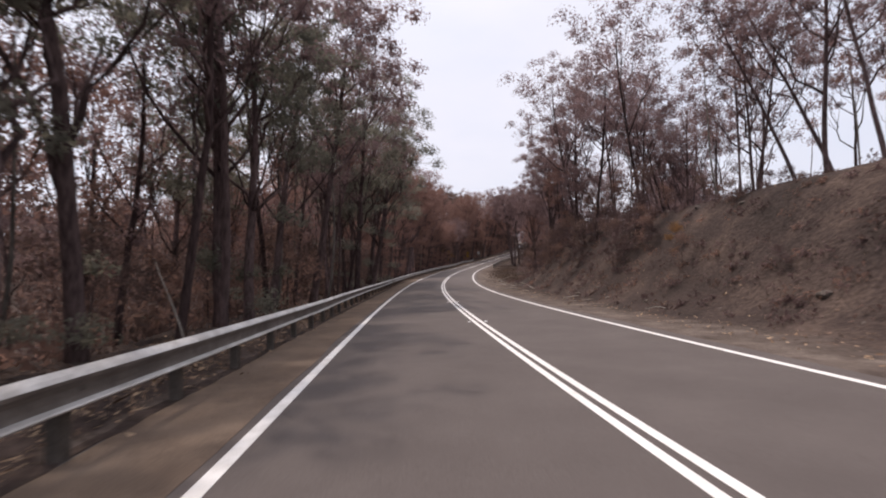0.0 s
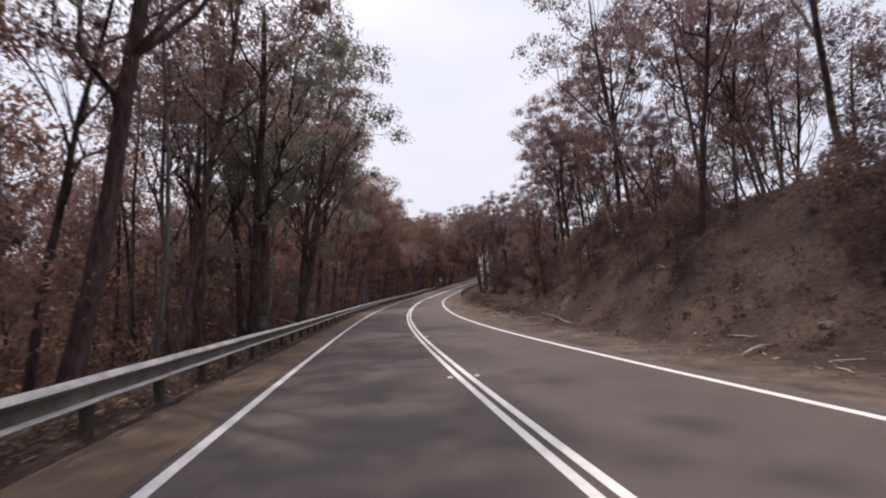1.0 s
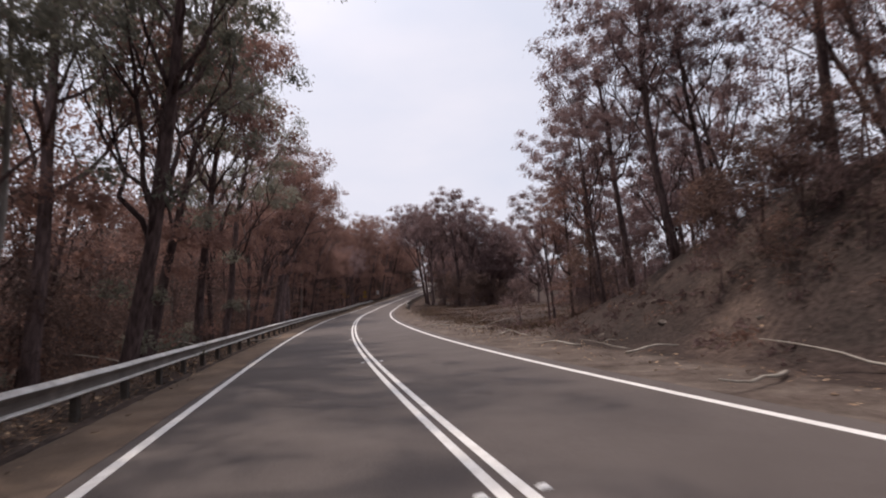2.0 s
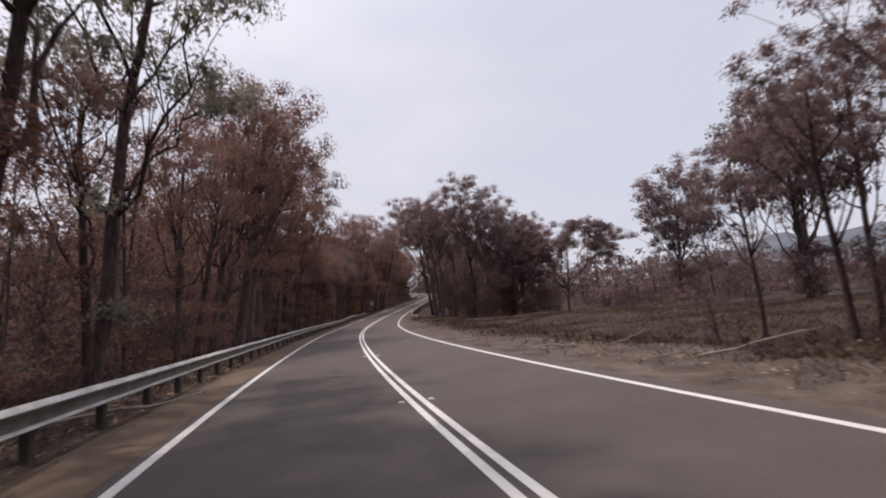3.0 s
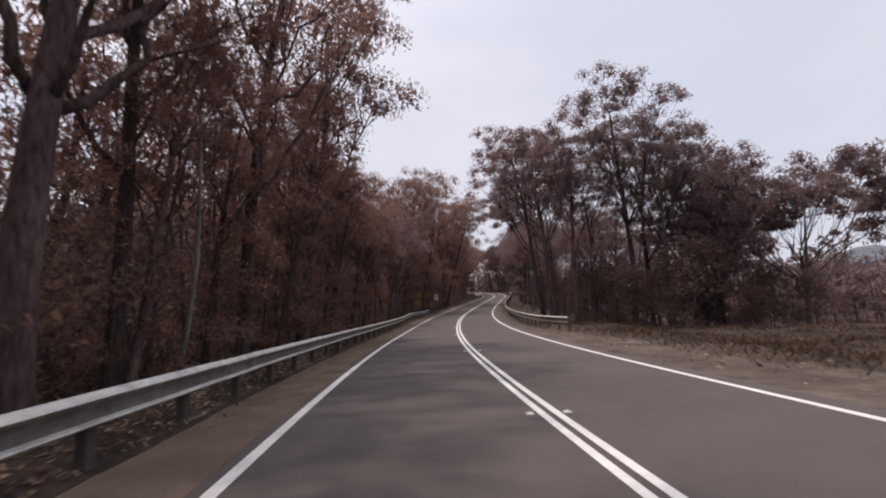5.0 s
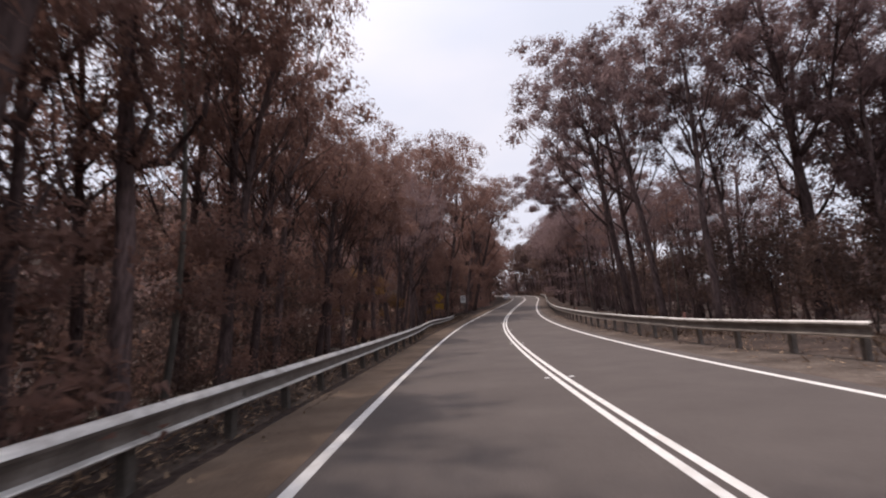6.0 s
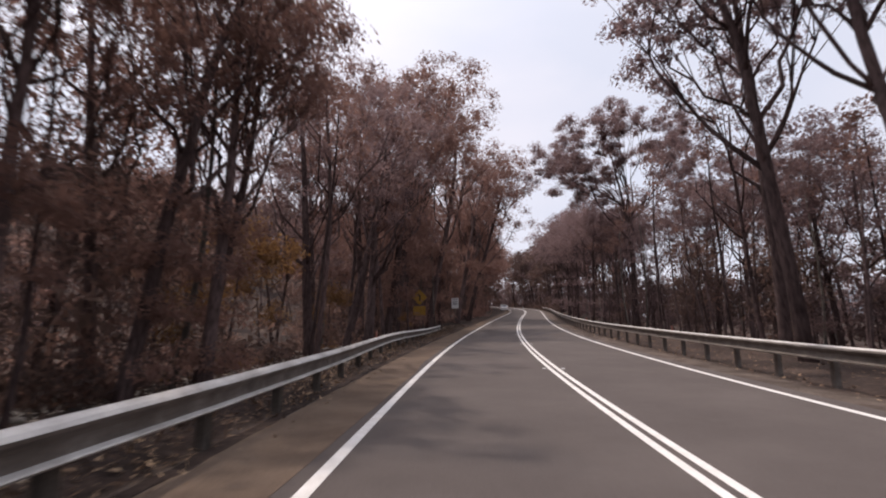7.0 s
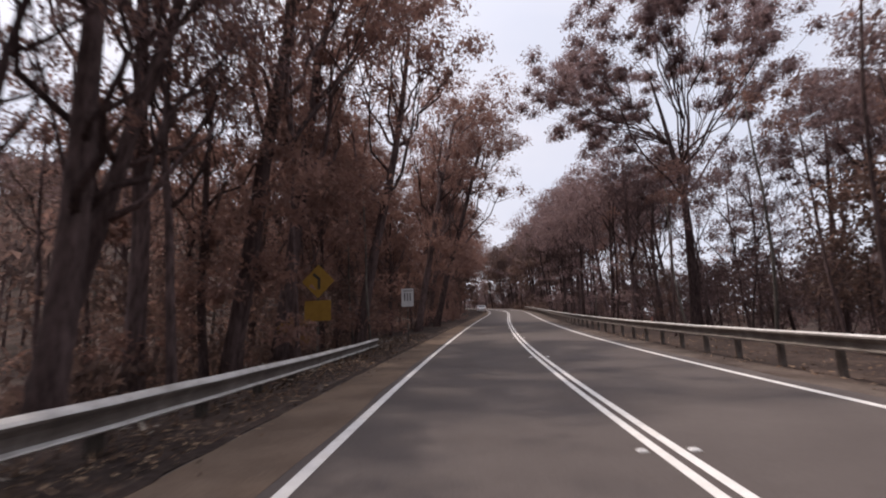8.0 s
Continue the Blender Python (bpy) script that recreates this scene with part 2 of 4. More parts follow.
# ---- the line of the road ----
BEND = [0.1, 0.1, 0.16, 0.17, 0.25, 0.31, 0.21, 0.25, 0.35, 0.29, 0.19, 0.31, 0.24, 0.16, 0.1, 0.09, 0.07, 0.0, -0.09, -0.18, -0.27, -0.36, -0.46, -0.55, -0.64, -0.74]
RISE = [-2.1, -1.0, -0.5, 0.1, 1.2, 2.1, 2.3, 2.9, 3.1, 3.5, 4.7, 5.7, 6.0, 6.7, 7.4, 7.6, 7.7, 7.8, 8.0, 8.2, 8.2, 8.3, 8.3, 8.3, 8.4, 8.4]
KNOTS = -15 + 12.0 * np.arange(26)
ST = np.arange(-120.0, 400.0, 0.5)
_k = np.interp(ST, KNOTS, BEND) / 100
_k[(ST < -15) | (ST > 290)] = 0
_i0 = int(np.argmin(abs(ST)))
RTH = np.cumsum(_k) * 0.5
RTH -= RTH[_i0]
RX, RY, RZ = (np.cumsum(np.sin(RTH)) * 0.5, np.cumsum(np.cos(RTH)) * 0.5, np.cumsum(np.interp(ST, KNOTS, RISE) / 100) * 0.5)
RX, RY, RZ = RX - RX[_i0], RY - RY[_i0], RZ - RZ[_i0]


def heading(s):
    return float(np.interp(s, ST, RTH))


def smooth(a, b, v):
    v = np.clip((v - a) / (b - a), 0, 1)
    return v * v * (3 - 2 * v)


def bumps(s, d, size, seed):
    """A cheap rolling unevenness from sines."""
    r = np.random.RandomState(seed)
    tot = 0
    for i in range(7):
        a = r.uniform(0, 2 * np.pi)
        w = size * r.uniform(0.5, 1.8)
        tot = tot + np.sin((s * np.cos(a) + d * np.sin(a)) / w * 6.28 + r.uniform(0, 6.28))
    return tot / 7


def rise_beside(s, d):
    """Height of the ground over the road's level, at s along the road and d to its right."""
    s, d = np.asarray(s, float), np.asarray(d, float)
    left, right = np.maximum(-d - 3.75, 0), np.maximum(d - 3.7, 0)
    z = 0.11 * smooth(0.95, 1.4, left) - 0.015 * smooth(0, 0.3, left) - 0.015 * smooth(0, 0.3, right)
    z = z - 3.2 * smooth(1.6, 22, left) + 18 * smooth(45, 150, left) + 21 * smooth(4, 40, left) * smooth(140, 225, s)
    bank = (1 - smooth(30, 48, s + 0.25 * d))
    z = z + bank * (4.15 * smooth(2.4, 7.4, right) + 3.0 * smooth(9, 60, right))
    fall = smooth(92, 112, s)
    z = z - 0.25 * smooth(2, 9, right) * (1 - bank) * (1 - fall) - fall * (0.15 * smooth(0.5, 2, right) + 3.5 * smooth(3.5, 26, right))
    z = z - (1 - bank) * 9 * smooth(45, 200, right)
    off = smooth(1.2, 4, left + right)
    z = z + off * ((0.16 - 0.1 * smooth(40, 55, s) * (right > 0)) * bumps(s, d, 3.0, 1) + 0.35 * bumps(s, d, 11, 2) * smooth(3, 9, left + right)) + 2.5 * bumps(s, d, 60, 3) * smooth(30, 90, left + right)
    return z


def spot(s, d, up=0.0):
    """The place at s along the road, d to its right and up over the ground there."""
    th = np.interp(s, ST, RTH)
    return np.stack([np.interp(s, ST, RX) + d * np.cos(th), np.interp(s, ST, RY) - d * np.sin(th),
                     np.interp(s, ST, RZ) + rise_beside(s, d) + up], -1)


def on_road(s, d, up=0.0):
    th = np.interp(s, ST, RTH)
    return np.stack([np.interp(s, ST, RX) + d * np.cos(th), np.interp(s, ST, RY) - d * np.sin(th), np.interp(s, ST, RZ) + up + 0 * d], -1)


# ---- mesh helpers ----
def mesh_of(name, verts, faces, mats, smooth_shade=False, index=None):
    me = bpy.data.meshes.new(name)
    me.from_pydata(np.asarray(verts).tolist(), [], faces if isinstance(faces, list) else faces.tolist())
    for m in (mats if isinstance(mats, (list, tuple)) else [mats]):
        me.materials.append(m)
    if index is not None:
        me.polygons.foreach_set("material_index", np.asarray(index, dtype=np.int32))
    if smooth_shade:
        me.polygons.foreach_set("use_smooth", [True] * len(me.polygons))
    me.update()
    return me


def put(name, me, parent=None, label=""):
    ob = new(name, me)
    if parent:
        ob.parent = parent
    if label:
        tagged(ob, label)
    return ob


def part(name, bm, material, parent, label=""):
    me = bpy.data.meshes.new(name)
    bm.to_mesh(me)
    bm.free()
    me.materials.append(material)
    return put(name, me, parent, label)


def grid_faces(nu, nv):
    i = np.arange(nu - 1)[:, None] * nv + np.arange(nv - 1)[None, :]
    i = i.ravel()
    return np.stack([i, i + nv, i + nv + 1, i + 1], 1)


def tube(pts, radii, sides=6):
    """Vertices and faces of a tapered tube along pts."""
    pts, radii = np.asarray(pts, float), np.asarray(radii, float)
    t = np.gradient(pts, axis=0)
    t /= np.linalg.norm(t, axis=1)[:, None] + 1e-9
    ref = np.where(abs(t[:, 2:3]) > 0.9, [[1.0, 0, 0]], [[0, 0, 1.0]])
    u = np.cross(t, ref)
    u /= np.linalg.norm(u, axis=1)[:, None] + 1e-9
    w = np.cross(t, u)
    a = np.arange(sides) * 2 * np.pi / sides
    v = pts[:, None] + radii[:, None, None] * (np.cos(a)[None, :, None] * u[:, None] + np.sin(a)[None, :, None] * w[:, None])
    n = len(pts)
    f = []
    for i in range(n - 1):
        for j in range(sides):
            k = (j + 1) % sides
            f.append([i * sides + j, i * sides + k, (i + 1) * sides + k, (i + 1) * sides + j])
    f.append(list(range(sides))[::-1])
    f.append([(n - 1) * sides + j for j in range(sides)])
    return v.reshape(-1, 3), f


def join(pieces):
    vs, fs, o = [], [], 0
    for v, f in pieces:
        vs.append(np.asarray(v))
        fs += [[i + o for i in q] for q in f]
        o += len(v)
    return np.concatenate(vs), fs


def box(x0, x1, y0, y1, z0, z1, bevel=0.0):
    bm = bmesh.new()
    bmesh.ops.create_cube(bm, size=1)
    for v in bm.verts:
        v.co = Vector((x0 + (v.co.x + 0.5) * (x1 - x0), y0 + (v.co.y + 0.5) * (y1 - y0), z0 + (v.co.z + 0.5) * (z1 - z0)))
    if bevel:
        bmesh.ops.bevel(bm, geom=bm.edges[:], offset=bevel, segments=1, affect="EDGES")
    return bm


# ---- ground, road, lines ----
def build_ground():
    s = np.concatenate([np.arange(-120, -20, 8.0), np.arange(-20, 180, 1.0), np.arange(180, 400, 5.0)])
    near = np.concatenate([np.arange(0, 14, 0.5), np.arange(14, 40, 2.0), np.arange(40, 136, 8.0)])
    d = np.concatenate([-(3.75 + near[::-1]), np.linspace(-3.4, 3.4, 9), 3.7 + near])
    ss, dd = np.meshgrid(s, d, indexing="ij")
    v = spot(ss.ravel(), dd.ravel())
    road_part = (abs(dd.ravel()) < 3.6)
    v[:, 2] -= np.where(road_part, 0.12, 0.0)
    nu, nv = len(s), len(d)
    f = grid_faces(nu, nv).tolist()
    # the sheet goes on to the horizon
    rim = [i * nv for i in range(nu)] + [(nu - 1) * nv + j for j in range(1, nv)] + [i * nv + nv - 1 for i in range(nu - 2, -1, -1)] + [j for j in range(nv - 2, 0, -1)]
    c = v[rim].mean(0)
    ring = []
    for i in rim:
        w = v[i] - c
        w[2] = 0
        w /= np.linalg.norm(w)
        ring.append((c[0] + w[0] * 3000, c[1] + w[1] * 3000, v[i][2] * 0.3 + (60 if w[0] < 0.3 else -5)))
    o = len(v)
    v = np.concatenate([v, np.array(ring)])
    n = len(rim)
    f += [[rim[i], o + i, o + (i + 1) % n, rim[(i + 1) % n]] for i in range(n)]
    vs_, vd = ss.ravel(), dd.ravel()
    wide_r = 6.0 + 2.1 * smooth(32, 44, vs_) * (1 - smooth(48, 64, vs_)) + 0.6 * smooth(60, 70, vs_) - 1.5 * smooth(90, 106, vs_) + 0.8 * bumps(vs_, vd, 6, 5)
    mask = np.where(vd < 0, 0.7 - 0.7 * smooth(4.5, 5.3, -vd + 0.3 * bumps(vs_, vd, 5, 5)), 0.56 * (1 - smooth(wide_r - 1.0, wide_r + 1.2, vd)))
    me = mesh_of("ground", v, f, M_GROUND, True)
    at = me.attributes.new("gravel", "FLOAT", "POINT")
    at.data.foreach_set("value", np.concatenate([mask, np.zeros(len(v) - len(mask))]).astype(np.float32))
    tagged(put("ground", me), "charred forest floor with brown gravel verges", "ground", kind="structure")


def strip(name, s0, s1, da, db, up, mat, thick=0.0, step=1.0):
    s = np.arange(s0, s1 + 0.01, step)
    if callable(da):
        a, b = da(s), db(s)
    else:
        a, b = np.full_like(s, da), np.full_like(s, db)
    cols = [on_road(s, a, up - thick), on_road(s, a, up), on_road(s, b, up), on_road(s, b, up - thick)]
    v = np.stack(cols, 1).reshape(-1, 3)
    return mesh_of(name, v, grid_faces(len(s), 4), mat)


build_ground()
edge_w = lambda s: -4.6 + 0.05 * bumps(s, 0 * s, 2.2, 8)
edge_e = lambda s: 3.74 + 0.08 * bumps(s, 0 * s, 2.6, 9)
road = tagged(put("road", strip("road", -118, 398, edge_w, edge_e, 0.0, M_ASPHALT, 0.1)), "worn grey asphalt two-lane country road", "road", kind="structure")
put("shoulder", strip("shoulder", -60, 330, lambda s: -4.57 + 0.05 * bumps(s, 0 * s, 2.2, 8), lambda s: -3.5 + 0.1 * bumps(s, 0 * s, 3.1, 18), 0.004, M_SHOULDER, 0.003), road, "sealed shoulder covered in brown dust")
# dark earth strip: the seal's ragged edge plus a painted guardrail shadow line
put("seal_edge", strip("seal_edge", -60, 200, lambda s: -4.74 + 0.07 * bumps(s, 0 * s, 0.9, 19), lambda s: -4.58 + 0.09 * bumps(s, 0 * s, 0.7, 20), 0.008, M_GROUND, 0.05, 0.25), road, "dark ragged edge of the seal with the guardrail's shadow line painted in")
for nm, dc, w in (("edge_line", -3.3, 0.13), ("centre_line", -0.095, 0.1), ("centre_line", 0.095, 0.1), ("edge_line", 3.3, 0.13)):
    put(nm, strip(nm, -118, 330, dc - w / 2, dc + w / 2, 0.005, M_LINE, 0.004), road, "white painted line on the road")


# ---- guardrails ----
RAIL_PROFILE = [(0.0, 0.155), (0.02, 0.152), (0.058, 0.122), (0.08, 0.09), (0.072, 0.062), (0.032, 0.03), (0.014, 0.0), (0.016, -0.06), (0.024, -0.098), (0.074, -0.116), (0.081, -0.128), (0.06, -0.146), (0.02, -0.155)]


def rail_offset(s, side):
    if side < 0:
        return -4.65 + 0.18 * (1 - smooth(2, 12, s)) - 0.07 * smooth(12, 18, s) * (1 - smooth(30, 50, s)) - 0.65 * smooth(108, 124, s) - 0.75 * smooth(124, 141, s)
    return 5.05 + 0.5 * (1 - smooth(94, 101, s))


def build_rail(s0, s1, side, label, marks, top=0.73):
    rail = tagged(new("guardrail"), label, "guardrail")
    mid = top - 0.155
    s = s0
    k = 0
    while s < s1 - 0.1:
        e = min(s + 4.0, s1)
        ss = np.arange(s, e + 0.06, 0.5)
        ss[-1] = e + 0.04
        prof = RAIL_PROFILE + [(a - 0.004, b) for a, b in RAIL_PROFILE[::-1]]
        rows = []
        lap = 0.003 * (k % 2)
        for a, b in prof:
            off = rail_offset(ss, side) - side * (a + lap) + 0.014 * bumps(ss, 0 * ss + 3 * b, 1.3, 21)
            base = on_road(ss, off)
            drop = -0.3 * smooth(118, 140, ss) * (side < 0)
            rows.append(base + np.stack([0 * ss, 0 * ss, drop + mid + b + 0.008 * bumps(ss, 0 * ss, 1.7, 22)], -1))
        v = np.stack(rows + rows[:1], 1).reshape(-1, 3)
        gf = grid_faces(len(ss), len(prof) + 1)
        # faces below the upper crest take the darker steel, shade painted into the recess
        shaded_web = np.array([(3 if side < 0 else 2) <= q % len(prof) < (8 if side < 0 else 10) for q in range(len(gf))])
        put("rail_panel", mesh_of("rail_panel", v, gf, [M_STEEL, M_DARK_STEEL], False, shaded_web.astype(int)), rail)
        s = e
        k += 1
    # posts with spacer blocks
    bm = box(-0.055, 0.055, -0.075, 0.075, -0.5, 0.60, 0.006)
    post_me = bpy.data.meshes.new("post")
    bm.to_mesh(post_me)
    bm.free()
    post_me.materials.append(M_POST if side < 0 else M_DARK_STEEL)
    bm = box(-0.06, 0.06, -0.05, 0.05, 0.40, 0.62, 0.006)
    blk_me = bpy.data.meshes.new("spacer_block")
    bm.to_mesh(blk_me)
    bm.free()
    blk_me.materials.append(M_POST if side < 0 else M_DARK_STEEL)
    for s in np.arange(s0 + (1.0 if side < 0 else 0.5), s1, 2.0):
        off = float(rail_offset(s, side))
        for nm, me, o in (("post", post_me, 0.17), ("spacer_block", blk_me, 0.055)):
            p = on_road(np.array(s), np.array(off + side * o))
            ob = put(nm, me, rail)
            ob.matrix_basis = pose(p[0], p[1], p[2] + (-0.3 * float(smooth(118, 140, s)) if side < 0 else 0), 0, random.uniform(-1.5, 1.5), -math.degrees(heading(s)))
    # marker plates on the top edge
    for s in marks:
        off = float(rail_offset(s, side))
        p = on_road(np.array(float(s)), np.array(off))
        ob = part("delineator", box(-0.035, 0.035, -0.006, 0.006, 0.0, 0.2, 0.002), M_MARK, rail, "small upright reflector plate")
        ob.matrix_basis = pose(p[0], p[1], p[2] + top - 0.02 - (0.3 * float(smooth(118, 140, s)) if side < 0 else 0), 0, 0, -math.degrees(heading(s)))
    return rail


build_rail(-40, 141, -1, "long galvanised steel guardrail on short posts", (117,))
build_rail(94, 240, 1, "galvanised steel guardrail curving along the far lane", (101, 121, 141, 161))


# ---- trees ----
def leaf_cloud(rng, centres, radii, per, size, droop=0.8, flat=0.55, core=0.28):
    """Narrow three-cornered leaves in domed clumps round the centres: a core of broad sprays and an outer shell of fine leaves."""
    c = np.repeat(np.asarray(centres), per, axis=0)
    r = np.repeat(np.asarray(radii), per)
    n = len(c)
    inner = np.tile(np.arange(per) < core * per, len(centres))
    u = rng.normal(size=(n, 3))
    u /= np.linalg.norm(u, axis=1)[:, None]
    u[:, 2] = np.where(u[:, 2] < -0.2, -u[:, 2], u[:, 2])
    rad = r * np.where(inner, rng.uniform(0.0, 0.6, n), rng.uniform(0.3, 1.0, n) ** 0.5)
    p = c + u * rad[:, None] * np.array([1, 1, flat])
    p[:, 2] -= 0.3 * r * (np.linalg.norm(u[:, :2], axis=1) ** 3)
    a = rng.normal(size=(n, 3)) * [1, 1, 0.6] + [0, 0, -droop]
    a /= np.linalg.norm(a, axis=1)[:, None]
    b = np.cross(a, rng.normal(size=(n, 3)))
    b /= np.linalg.norm(b, axis=1)[:, None] + 1e-9
    ln = (rng.uniform(0.6, 1.4, n) * np.where(inner, np.maximum(0.23 * r, size), size))[:, None]
    wd = ln * (rng.uniform(0.14, 0.25, n) * np.where(inner, 1.3, 1.0))[:, None]
    v = np.stack([p + b * wd, p - b * wd, p + a * ln], 1).reshape(-1, 3)
    return v, np.arange(n * 3).reshape(-1, 3)


def bent(rng, p, way, length, n, wander, lift=0.0):
    pts = [np.array(p, float)]
    way = np.array(way, float)
    for i in range(n):
        way = way + rng.normal(size=3) * wander + [0, 0, lift]
        way /= np.linalg.norm(way)
        pts.append(pts[-1] + way * length / n)
    return np.array(pts)


def gum_tree(label, seed, height=16.0, fork=0.4, limbs=8, leaf_m=None, branches=5, per=190, leaf=0.2, clump_r=1.0, trunk_r=0.2, wide=0.25,
             lean=0.06, bark=None, low=0, name="gum_tree", sides=8, category="tree", flat=0.75, ball=0.46, thick=0.5, cap=-0.45, ulow=-0.62, shell=False, core=0.28):
    """A eucalypt: thing > trunk, limbs with their branches, crown. Each limb carries a rounded sub-crown of leaf clumps inside one tall egg; with shell, over the outside of a hollow dome."""
    rng = np.random.RandomState(seed)
    tree = tagged(new(name), label, category)
    cents, rads = [], []
    bark = bark or M_BARK
    az0 = rng.uniform(0, 6.28)
    base = 0.75 * fork * height
    cz, hh, ww = 0.5 * (height + base), 0.5 * (height - base), wide * height
    tp = bent(rng, (0, 0, -0.6), (lean * math.cos(az0), lean * math.sin(az0), 1), cz + 0.3 * hh + 0.6, 10, 0.035, 0.01)
    tr = trunk_r * np.linspace(1.1, 0.15 if shell else 0.4, 11)
    tr[0] *= 1.4
    put("trunk", mesh_of("trunk", *tube(tp, tr, sides), bark, True), tree)
    for k in range(limbs):
        u = 0.72 if k == 0 else ulow + (0.68 - ulow) * (k - 0.5) / max(1, limbs - 1) + rng.uniform(-0.1, 0.1)
        a1 = 2.4 * k + rng.uniform(-0.35, 0.35)
        ring = 0.1 if k == 0 else math.sqrt(max(0.05, 1 - u * u)) * (rng.uniform(0.8, 0.96) if shell else rng.uniform(0.5, 0.72))
        top = tp[min(10, int((cz + u * hh) / (cz + 0.3 * hh) * 10))]
        goal = np.array([top[0] + math.cos(a1) * ring * ww, top[1] + math.sin(a1) * ring * ww, cz + u * hh * (0.95 if shell else 0.72)])
        z0 = min(max(goal[2] - 1.3 * ring * ww - 0.08 * height, 0.6 * base + 0.2), tp[-1][2])
        if shell:
            z0 = base * (0.88 + 0.09 * (k * 2 % 5))
        i = int(np.argmin(abs(tp[:, 2] - z0)))
        p = tp[i]
        stem = 1.047 * round(a1 / 1.047)
        knee = p + np.array([math.cos(stem) * 0.45 * ww, math.sin(stem) * 0.45 * ww, 0.55 * hh])
        mid = knee if shell and k else p + (goal - p) * [0.55, 0.55, 0.4] + rng.normal(size=3) * 0.03 * height * [1, 1, 0.3]
        w = np.linspace(0, 1, 7)[:, None]
        lp = p * (1 - w) ** 2 + mid * 2 * w * (1 - w) + goal * w * w
        lp[1:-1] += rng.normal(size=(5, 3)) * 0.008 * height
        r0 = tr[i] * rng.uniform(0.8, 1.2) * thick
        pieces = [tube(lp, r0 * np.linspace(1, 0.25, 7), 5 if sides > 5 else 3)]
        rb = ww * ball * rng.uniform(0.8, 1.25)
        for q in range(branches):
            a2 = 2.4 * q + rng.uniform(-0.5, 0.5)
            v_ = 1.0 - (1.0 - cap) * (q + 0.5) / branches
            rr = math.sqrt(1 - v_ * v_) * rb * rng.uniform(0.65, 1.05)
            end = lp[-1] + np.array([math.cos(a2) * rr, math.sin(a2) * rr, v_ * 0.85 * rb])
            j = rng.randint(3, 6)
            way = end - lp[j]
            ln2 = np.linalg.norm(way)
            bp = bent(rng, lp[j], way / ln2, ln2, 4, 0.1, 0.0)
            if per > 60:
                pieces.append(tube(bp[::2], r0 * 0.32 * np.linspace(1, 0.3, 3), 3))
            cents.append(bp[-1])
            rads.append(clump_r * rng.uniform(0.65, 1.25))
            if rng.rand() < 0.2:
                cents.append(bp[2] + rng.normal(size=3) * 0.3)
                rads.append(clump_r * rng.uniform(0.4, 0.8))
        cents.append(lp[-1])
        rads.append(clump_r * 1.1)
        v, f = join(pieces)
        put("limb", mesh_of("limb", v, f, bark, True), tree)
    for q in range(low):
        h_ = rng.uniform(0.05, fork + 0.1)
        a2 = rng.uniform(0, 6.28)
        i = min(9, max(1, int(h_ * height / (cz + 0.3 * hh) * 10)))
        rr = rng.uniform(0.2, 0.11 * height)
        cents.append(tp[i] + np.array([math.cos(a2) * rr, math.sin(a2) * rr, 0.2]))
        rads.append(clump_r * rng.uniform(0.6, 1.1))
    if per:
        v, f = leaf_cloud(rng, cents, rads, per, leaf, flat=flat, core=core)
        put("crown", mesh_of("crown", v, f, leaf_m or M_BROWN), tree)
    return tree


class Kind:
    """A built thing: at() sets it down the first time, and a copy of it each time after. tall() gives its height in metres."""

    def __init__(self, ob, group="", height=1.0):
        self.ob, self.base, self.height = ob, 0.0, height
        tagged(ob, group=group)

    def at(self, s, d, size=1.0, turn=None, sink=0.05, lean=0.0, toward=0.0):
        p = spot(np.array(float(s)), np.array(float(d)))
        m = pose(p[0], p[1], p[2] - sink) @ pose(0, 0, 0, 0, 0, toward) @ pose(0, 0, 0, lean) @ pose(0, 0, 0, 0, 0, rng.uniform(0, 360) if turn is None else turn)
        if not self.base:
            self.base = size
            self.ob.matrix_basis = m @ Matrix.Scale(size, 4)
            return self.ob
        return copy_thing(self.ob, m @ Matrix.Scale(size / self.base, 4))

    def tall(self, s, d, metres, **how):
        return self.at(s, d, 1.06 * metres / self.height, **how)


def kinds(count, label, seed, height, *shape, group="fire-scorched roadside forest", **more):
    """Several trees of one kind that differ in growth."""
    return [Kind(gum_tree(label, seed + i, height, *shape, **more), group, height) for i in range(count)]


rng = random.Random(5)
brown = kinds(4, "tall gum tree with scorched brown leaves and blackened trunk", 10, 18, 0.34, 11, M_BROWN, 5, 160, 0.14, 0.95, 0.2, 0.21, low=14, flat=0.66, ulow=-0.5, cap=-0.1)
brown_mid = kinds(3, "gum tree with scorched brown leaves in the second row", 110, 16, 0.22, 9, M_BROWN, 4, 85, 0.21, 1.3, 0.18, 0.24, low=8, sides=5)
dull = kinds(4, "tall open gum tree with singed grey-brown leaf clumps", 20, 17, 0.46, 11, M_DULL, 6, 170, 0.13, 0.82, 0.18, 0.24, ball=0.46, cap=0.15, flat=0.5, ulow=-0.4, core=0.36)
dull_mid = kinds(3, "open gum tree with singed grey-brown leaf clumps further back", 120, 16, 0.42, 9, M_DULL, 4, 85, 0.2, 1.1, 0.17, 0.25, low=5, sides=5, cap=0.0, flat=0.6)
green = kinds(3, "tall gum tree with dull olive leaves above a charred trunk", 30, 17, 0.3, 11, M_GREEN, 5, 190, 0.13, 0.86, 0.2, 0.23, low=4, cap=0.05, flat=0.55)
